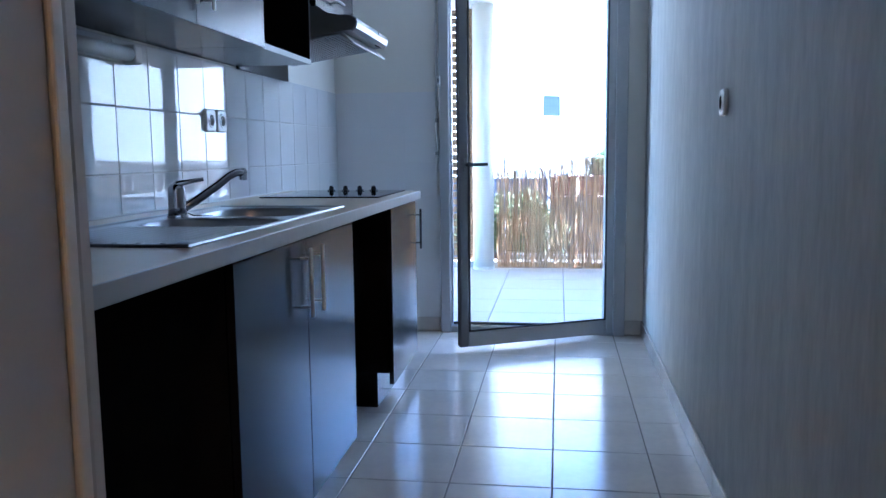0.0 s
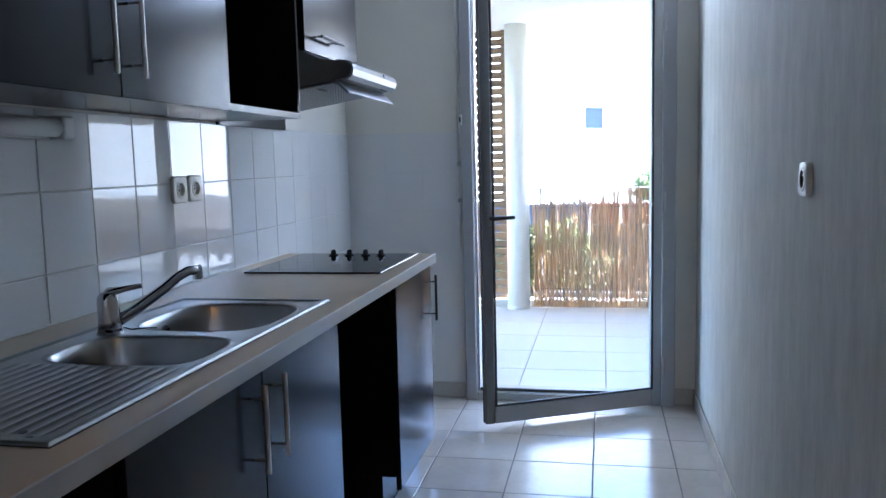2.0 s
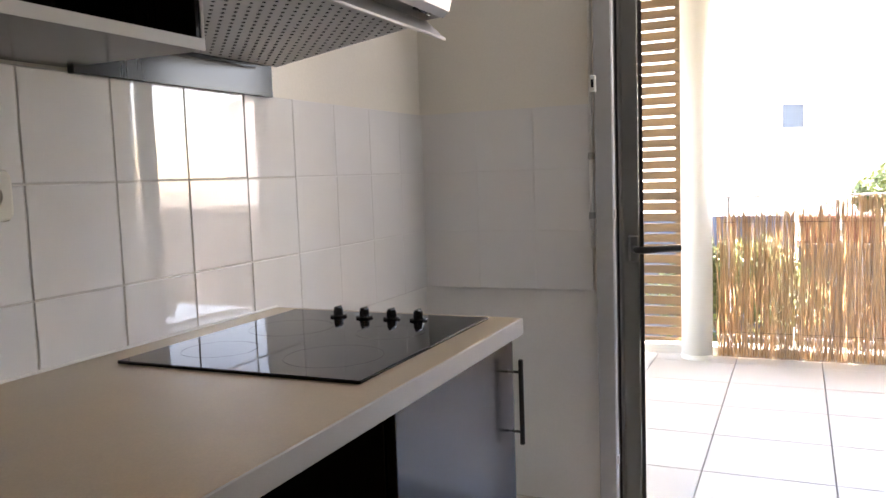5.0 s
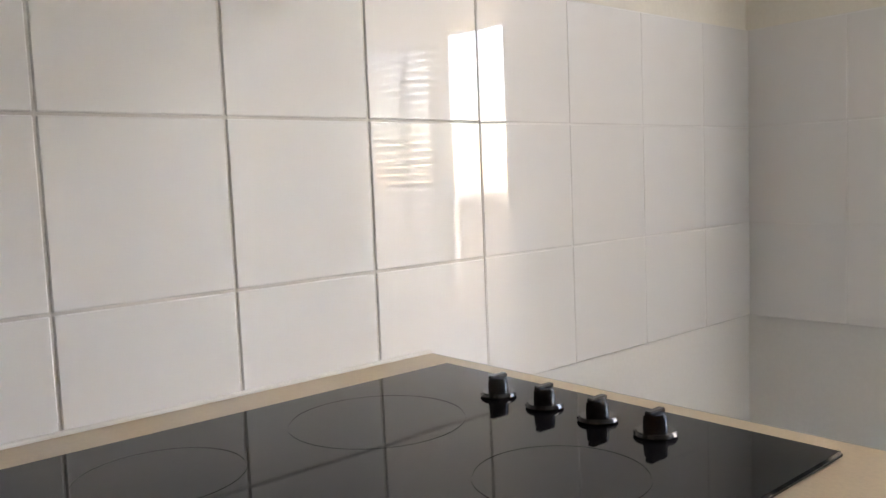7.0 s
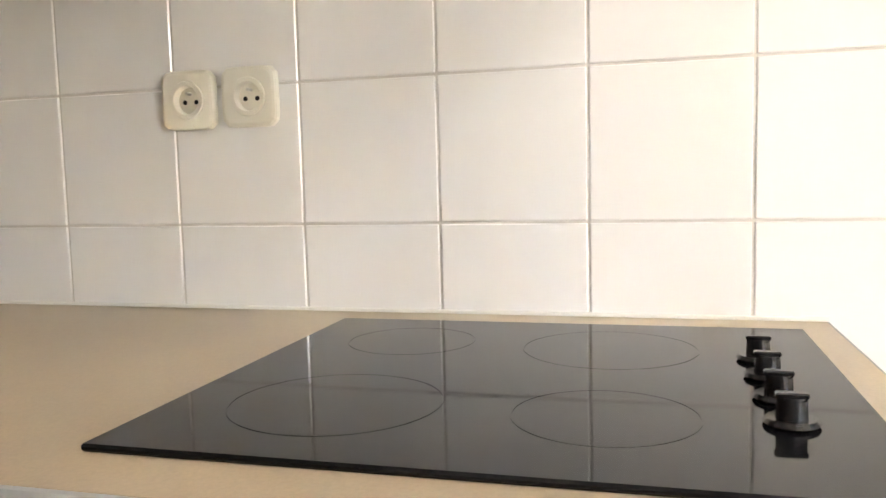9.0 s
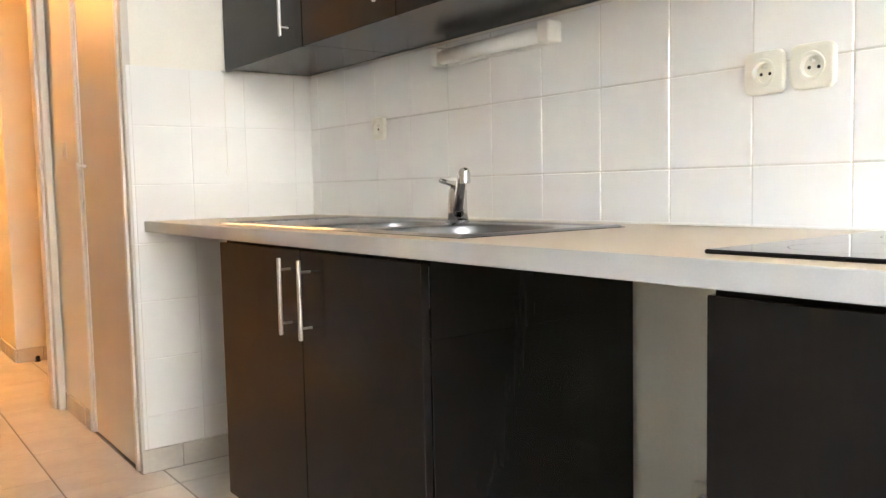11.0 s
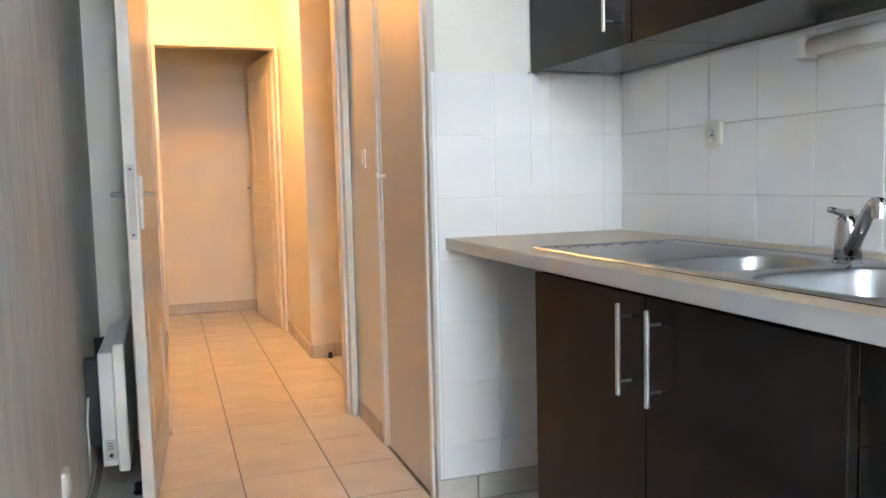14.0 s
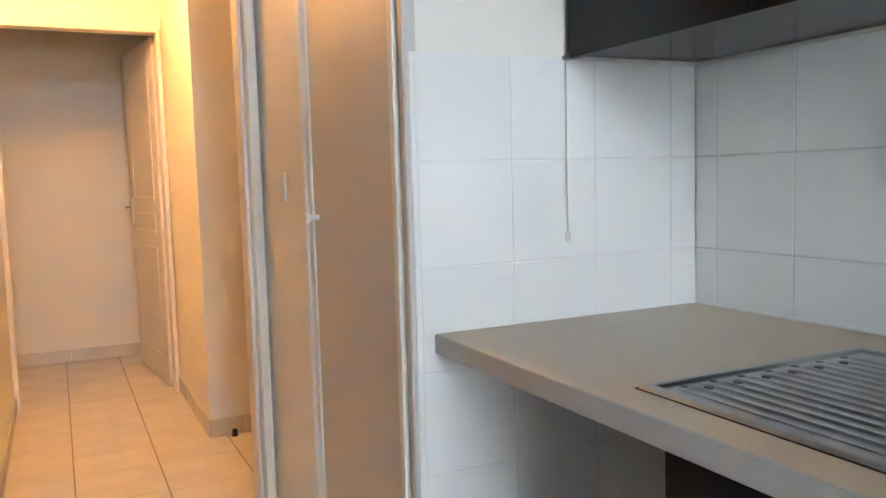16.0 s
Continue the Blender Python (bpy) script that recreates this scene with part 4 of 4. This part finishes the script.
slat_screen("brown slatted timber privacy screen beyond the second column", 4.33, 5.58, 6.60, 4.93)

structure("ground", box(-160, 160, -160, 320, -1.2, -0.95), M_GROUND, "dry garden ground outside", "ground")
nb = thing("neighbour_building", "white rendered neighbouring building with a small window", "building")
part("wall", box(-14, 70, 0.0, 9, -0.95, 9.0), M_NBWALL, nb)
part("cornice", box(-14.2, 70.2, -0.2, 9.2, 9.0, 9.25, 0.03), M_NBWALL, nb)
for wx in (-7.0, 0.0, 7.0, 14.0):
    w = part("window", box(wx - 0.40, wx + 0.40, -0.08, 0.0, 2.12, 2.86, 0.01), M_PVC, nb)
    part("pane", box(wx - 0.34, wx + 0.34, -0.095, -0.078, 2.17, 2.81), M_DULLPANE, w)
    part("sill", box(wx - 0.46, wx + 0.46, -0.18, 0.02, 2.06, 2.12, 0.01), M_PLASTER, w)
nb.matrix_world = pose(1.02, 25.2, 0, 0, 0, 40.0)
gw = thing("garden_wall", "low weathered grey-brown garden wall behind the balcony", "wall")
part("wall", box(1.22, 4.6, 8.10, 8.25, -0.95, 0.525, 0.01), M_GARDENWALL, gw)
part("coping", box(1.20, 4.63, 8.04, 8.31, 0.525, 0.568, 0.01), M_GARDENWALL, gw)
for px0, px1 in ((1.225, 1.505), (1.535, 1.815)):
    pl = thing("planter_box", "red terracotta planter box on the garden wall", "planter", "planters on the garden wall")
    part("trough", box(px0, px1, 8.08, 8.27, 0.569, 0.755, 0.012), M_RED, pl)
    part("rim", box(px0 - 0.012, px1 + 0.012, 8.068, 8.282, 0.755, 0.785, 0.006), M_RED, pl)
gw2 = thing("garden_fence", "blue-grey painted metal fence behind the hedge", "fence")
for k in range(14):
    part("panel", box(-2.25 + k * 0.245, -2.006 + k * 0.245, 9.0, 9.03, -0.95, 0.735, 0.003), M_BLUEGREY, gw2)


def leaf_cloud(centres, n, size, seed):
    """Many small bent leaves scattered round clump centres (x, y, z, radius)."""
    r = random.Random(seed)
    vs, fs = [], []
    for _ in range(n):
        cx, cy, cz, cr = centres[r.randrange(len(centres))]
        d = Vector((r.gauss(0, 1), r.gauss(0, 1), r.gauss(0, 1))).normalized() * cr * r.uniform(0.35, 1.08)
        p = Vector((cx, cy, cz)) + d
        u = Vector((r.gauss(0, 1), r.gauss(0, 1), r.gauss(0, 1))).normalized()
        w = u.orthogonal().normalized()
        s = size * r.uniform(0.6, 1.3)
        n0 = len(vs)
        mid = u.cross(w) * s * 0.12
        vs += [p - u * s, p + w * s * 0.42 + mid, p + u * s, p - w * s * 0.42 + mid]
        fs += [(n0, n0 + 1, n0 + 2), (n0, n0 + 2, n0 + 3)]
    me = bpy.data.meshes.new("leaves")
    me.from_pydata([tuple(v) for v in vs], [], fs)
    me.materials.append(M_LEAF)
    return me


def bush(label, cat, centres, n, size, seed, trunk):
    t = thing("bush", label, cat)
    part("trunk", tube(trunk, [0.05, 0.035, 0.015], 8), M_BARK, t, smooth=True)
    for k, c in enumerate(centres[:3]):
        part("limb", tube([trunk[1], (Vector(trunk[1]) + Vector(c[:3])) / 2 + Vector((0, 0, 0.05)), c[:3]], [0.025, 0.018, 0.008], 6), M_BARK, t)
    o = new("crown", leaf_cloud(centres, n, size, seed))
    o.parent = t
    tagged(o, "loose green leaves", "", "", "stuff")
    return t


rr = random.Random(9)
bush("green garden hedge behind the reed screen", "hedge",
     [(0.40 + 0.10 * k + rr.uniform(-0.04, 0.04), 7.9 + rr.uniform(-0.12, 0.12), rr.uniform(0.30, 0.55), rr.uniform(0.14, 0.19)) for k in range(8)] +
     [(0.35 + 0.2 * k, 7.95, 0.15, 0.30) for k in range(5)] + [(0.40 + 0.2 * k, 7.95, -0.45, 0.33) for k in range(4)], 9000, 0.035, 3, [(0.7, 7.95, -0.96), (0.72, 7.95, -0.4), (0.7, 7.95, 0.2)])
bush("leafy green shrub beyond the balcony railing", "shrub",
     [(1.95, 11.0, 0.85, 0.20), (2.2, 11.1, 0.95, 0.26), (2.55, 11.0, 0.85, 0.3), (2.3, 11.0, 0.5, 0.35), (2.9, 11.2, 0.7, 0.35)], 2600, 0.05, 5,
     [(2.4, 11.05, -0.96), (2.4, 11.05, 0.0), (2.35, 11.05, 0.7)])

# ---- tiles, skirting: the many small pieces ----
cache = {}


def piece(name, parent, mat, sx, sy, sz, loc, bevel=0.0015):
    """A tile of the given size centred at loc; alike sizes share one mesh."""
    key = (name, round(sx, 4), round(sy, 4), round(sz, 4), mat.name)
    if key not in cache:
        me = bpy.data.meshes.new(name)
        bmm = box(-sx / 2, sx / 2, -sy / 2, sy / 2, -sz / 2, sz / 2, min(bevel, sx / 3, sy / 3, sz / 3))
        bmm.to_mesh(me)
        bmm.free()
        me.materials.append(mat)
        cache[key] = me
    ob = new(name, cache[key])
    ob.parent = parent
    ob.location = loc
    return ob


def spans(a0, a1, start, pitch, joint):
    """Tile spans between a0 and a1 on a grid of joints through start."""
    k = math.floor((a0 - start) / pitch)
    out = []
    while start + k * pitch < a1:
        lo, hi = max(a0, start + k * pitch + joint / 2), min(a1, start + (k + 1) * pitch - joint / 2)
        if hi - lo > 0.006:
            out.append((lo, hi))
        k += 1
    return out


# wall tiles on the long wall: base coat of grout, tiles proud of it
J = 0.0032
TEND = COL0 + 14 * CPITCH
tw = structure("tile_field_long", box(-0.009, -0.0025, 0.0, TEND, 0.812, TOPT), M_GROUT, "white glazed square tiles with grey joints", "tiles")
# from here the joints are whitened to look washed out by light
te = structure("tile_field_end", box(-0.009, -0.0009, TEND, WY, 0.812, TOPT), M_GROUT_LIT, "white glazed square tiles past the worktop", "tiles")
for y0, y1 in spans(0.0, WY, COL0, CPITCH, J):
    for z0, z1 in spans(0.812, TOPT, TOPT, PITCH, J):
        if z1 < CT - 0.045 and y1 < CL - 0.02:
            continue
        piece("tile", tw if y0 < TEND else te, M_TILE, 0.007, y1 - y0 + (0.0016 if y0 >= TEND else 0), z1 - z0 + (0.0016 if y0 >= TEND else 0), (-0.0035, (y0 + y1) / 2, (z0 + z1) / 2))
tp = structure("tile_field_block", box(0.0, PX - 0.012, -0.009, -0.0012, 0.085, TOPT), M_GROUT_LIT, "white glazed square tiles on the cupboard block", "tiles")
for x0, x1 in spans(0.0, PX - 0.012, 0.072, 0.2032, 0.0018):
    for z0, z1 in spans(0.085, TOPT, TOPT, PITCH, 0.002):
        piece("tile", tp, M_TILE, x1 - x0, 0.007, z1 - z0, ((x0 + x1) / 2, -0.0035, (z0 + z1) / 2))
tb = structure("tile_field_balcony_wall", box(-0.009, 0.600, WY - 0.0074, WY - 0.0001, 0.812, TOPT), M_GROUT_LIT, "white glazed square tiles beside the balcony door", "tiles")
for x0, x1 in spans(0.0, 0.600, 0.0, 0.2032, 0.0018):
    for z0, z1 in spans(0.812, TOPT, TOPT, PITCH, 0.002):
        piece("tile", tb, M_TILE, x1 - x0, 0.007, z1 - z0, ((x0 + x1) / 2, WY - 0.0045, (z0 + z1) / 2))

# white paint below the tiling past the worktop
structure("wall_paint_1", box(-0.009, -0.006, CL + 0.02, WY, 0.083, 0.8115), M_WALLW, "white painted wall below the tiles", "wall paint")
structure("wall_paint_2", box(-0.006, 0.6145, WY - 0.003, WY, 0.083, 0.8115), M_WALLW, "white painted wall below the tiles by the balcony door", "wall paint")

# floor
fl = structure("floor", box(-1.25, 2.65, FY, WY, -0.06, -0.0014), M_FGROUT, "grey grout bed of the tiled floor", "floor")
FJ = 0.0045
def lay(x_lo, x_hi, y_lo, y_hi):
    for x0, x1 in spans(x_lo, x_hi, FX0, FP, FJ):
        for y0, y1 in spans(y_lo, y_hi, FYY0, FP, FJ):
            piece("floor_tile", fl, M_FLOOR, x1 - x0, y1 - y0, 0.008, ((x0 + x1) / 2, (y0 + y1) / 2, -0.004))


lay(0.0, RW, 0.0, WY)
lay(PX, RW, DY1, 0.0)
lay(0.73, 1.535, DY0, DY1)
lay(-1.2, HX, HC, DY0)
lay(PX, HX, EY, HC)
lay(0.722, 1.534, EY - 0.08, EY)
lay(-0.6, 2.6, FY, EY - 0.08)

bfl = structure("balcony_floor", box(-2.6, 7.2, WY + 0.221, 6.52, BZ - 0.012, BZ - 0.006), M_FGROUT, "pale square terrace tiles with grey joints", "floor")
for x0, x1 in spans(-1.5, 4.6, 0.858, 0.494, 0.006):
    for y0, y1 in spans(WY + 0.222, 6.52, 5.385, 0.478, 0.006):
        piece("terrace_tile", bfl, M_BALC, x1 - x0, y1 - y0, 0.012, ((x0 + x1) / 2, (y0 + y1) / 2, BZ - 0.006), 0.002)

# skirting tiles
SK = 0.082
sk = structure("baseboard", box(-0.0085, 0.0, CL, WY, 0.0, 0.004), M_FGROUT, "beige tile skirting along the walls", "skirting")
def skirt_y(x0, x1, y_lo, y_hi, start):
    for y0, y1 in spans(y_lo, y_hi, start, FP, 0.003):
        piece("skirting_tile", sk, M_PLINTH, x1 - x0, y1 - y0, SK, ((x0 + x1) / 2, (y0 + y1) / 2, SK / 2 + 0.0005), 0.002)


def skirt_x(y0, y1, x_lo, x_hi, start):
    for x0, x1 in spans(x_lo, x_hi, start, FP, 0.003):
        piece("skirting_tile", sk, M_PLINTH, x1 - x0, y1 - y0, SK, ((x0 + x1) / 2, (y0 + y1) / 2, SK / 2 + 0.0005), 0.002)


skirt_y(RW - 0.010, RW - 0.0005, DY1, WY, 0.15)
skirt_y(-0.0085, 0.001, CL, WY - 0.010, 0.0)
skirt_x(WY - 0.010, WY - 0.0005, 0.002, 0.618, 0.28)
skirt_x(WY - 0.010, WY - 0.0005, 1.694, RW - 0.010, 0.28)
skirt_x(-0.0085, 0.001, 0.0, PX - 0.002, 0.56)
skirt_y(PX + 0.0005, PX + 0.010, DY1 + 0.044, -0.676, -0.75)
skirt_y(PX + 0.0005, PX + 0.010, EY + 0.002, HC + 0.010, -2.41)
skirt_x(HC + 0.0005, HC + 0.010, -1.2, PX, 0.565)
skirt_y(HX - 0.010, HX - 0.0005, EY + 0.002, DY0 - 0.014, 0.2)
skirt_x(FY + 0.0005, FY + 0.010, -0.6, 2.6, 1.26)
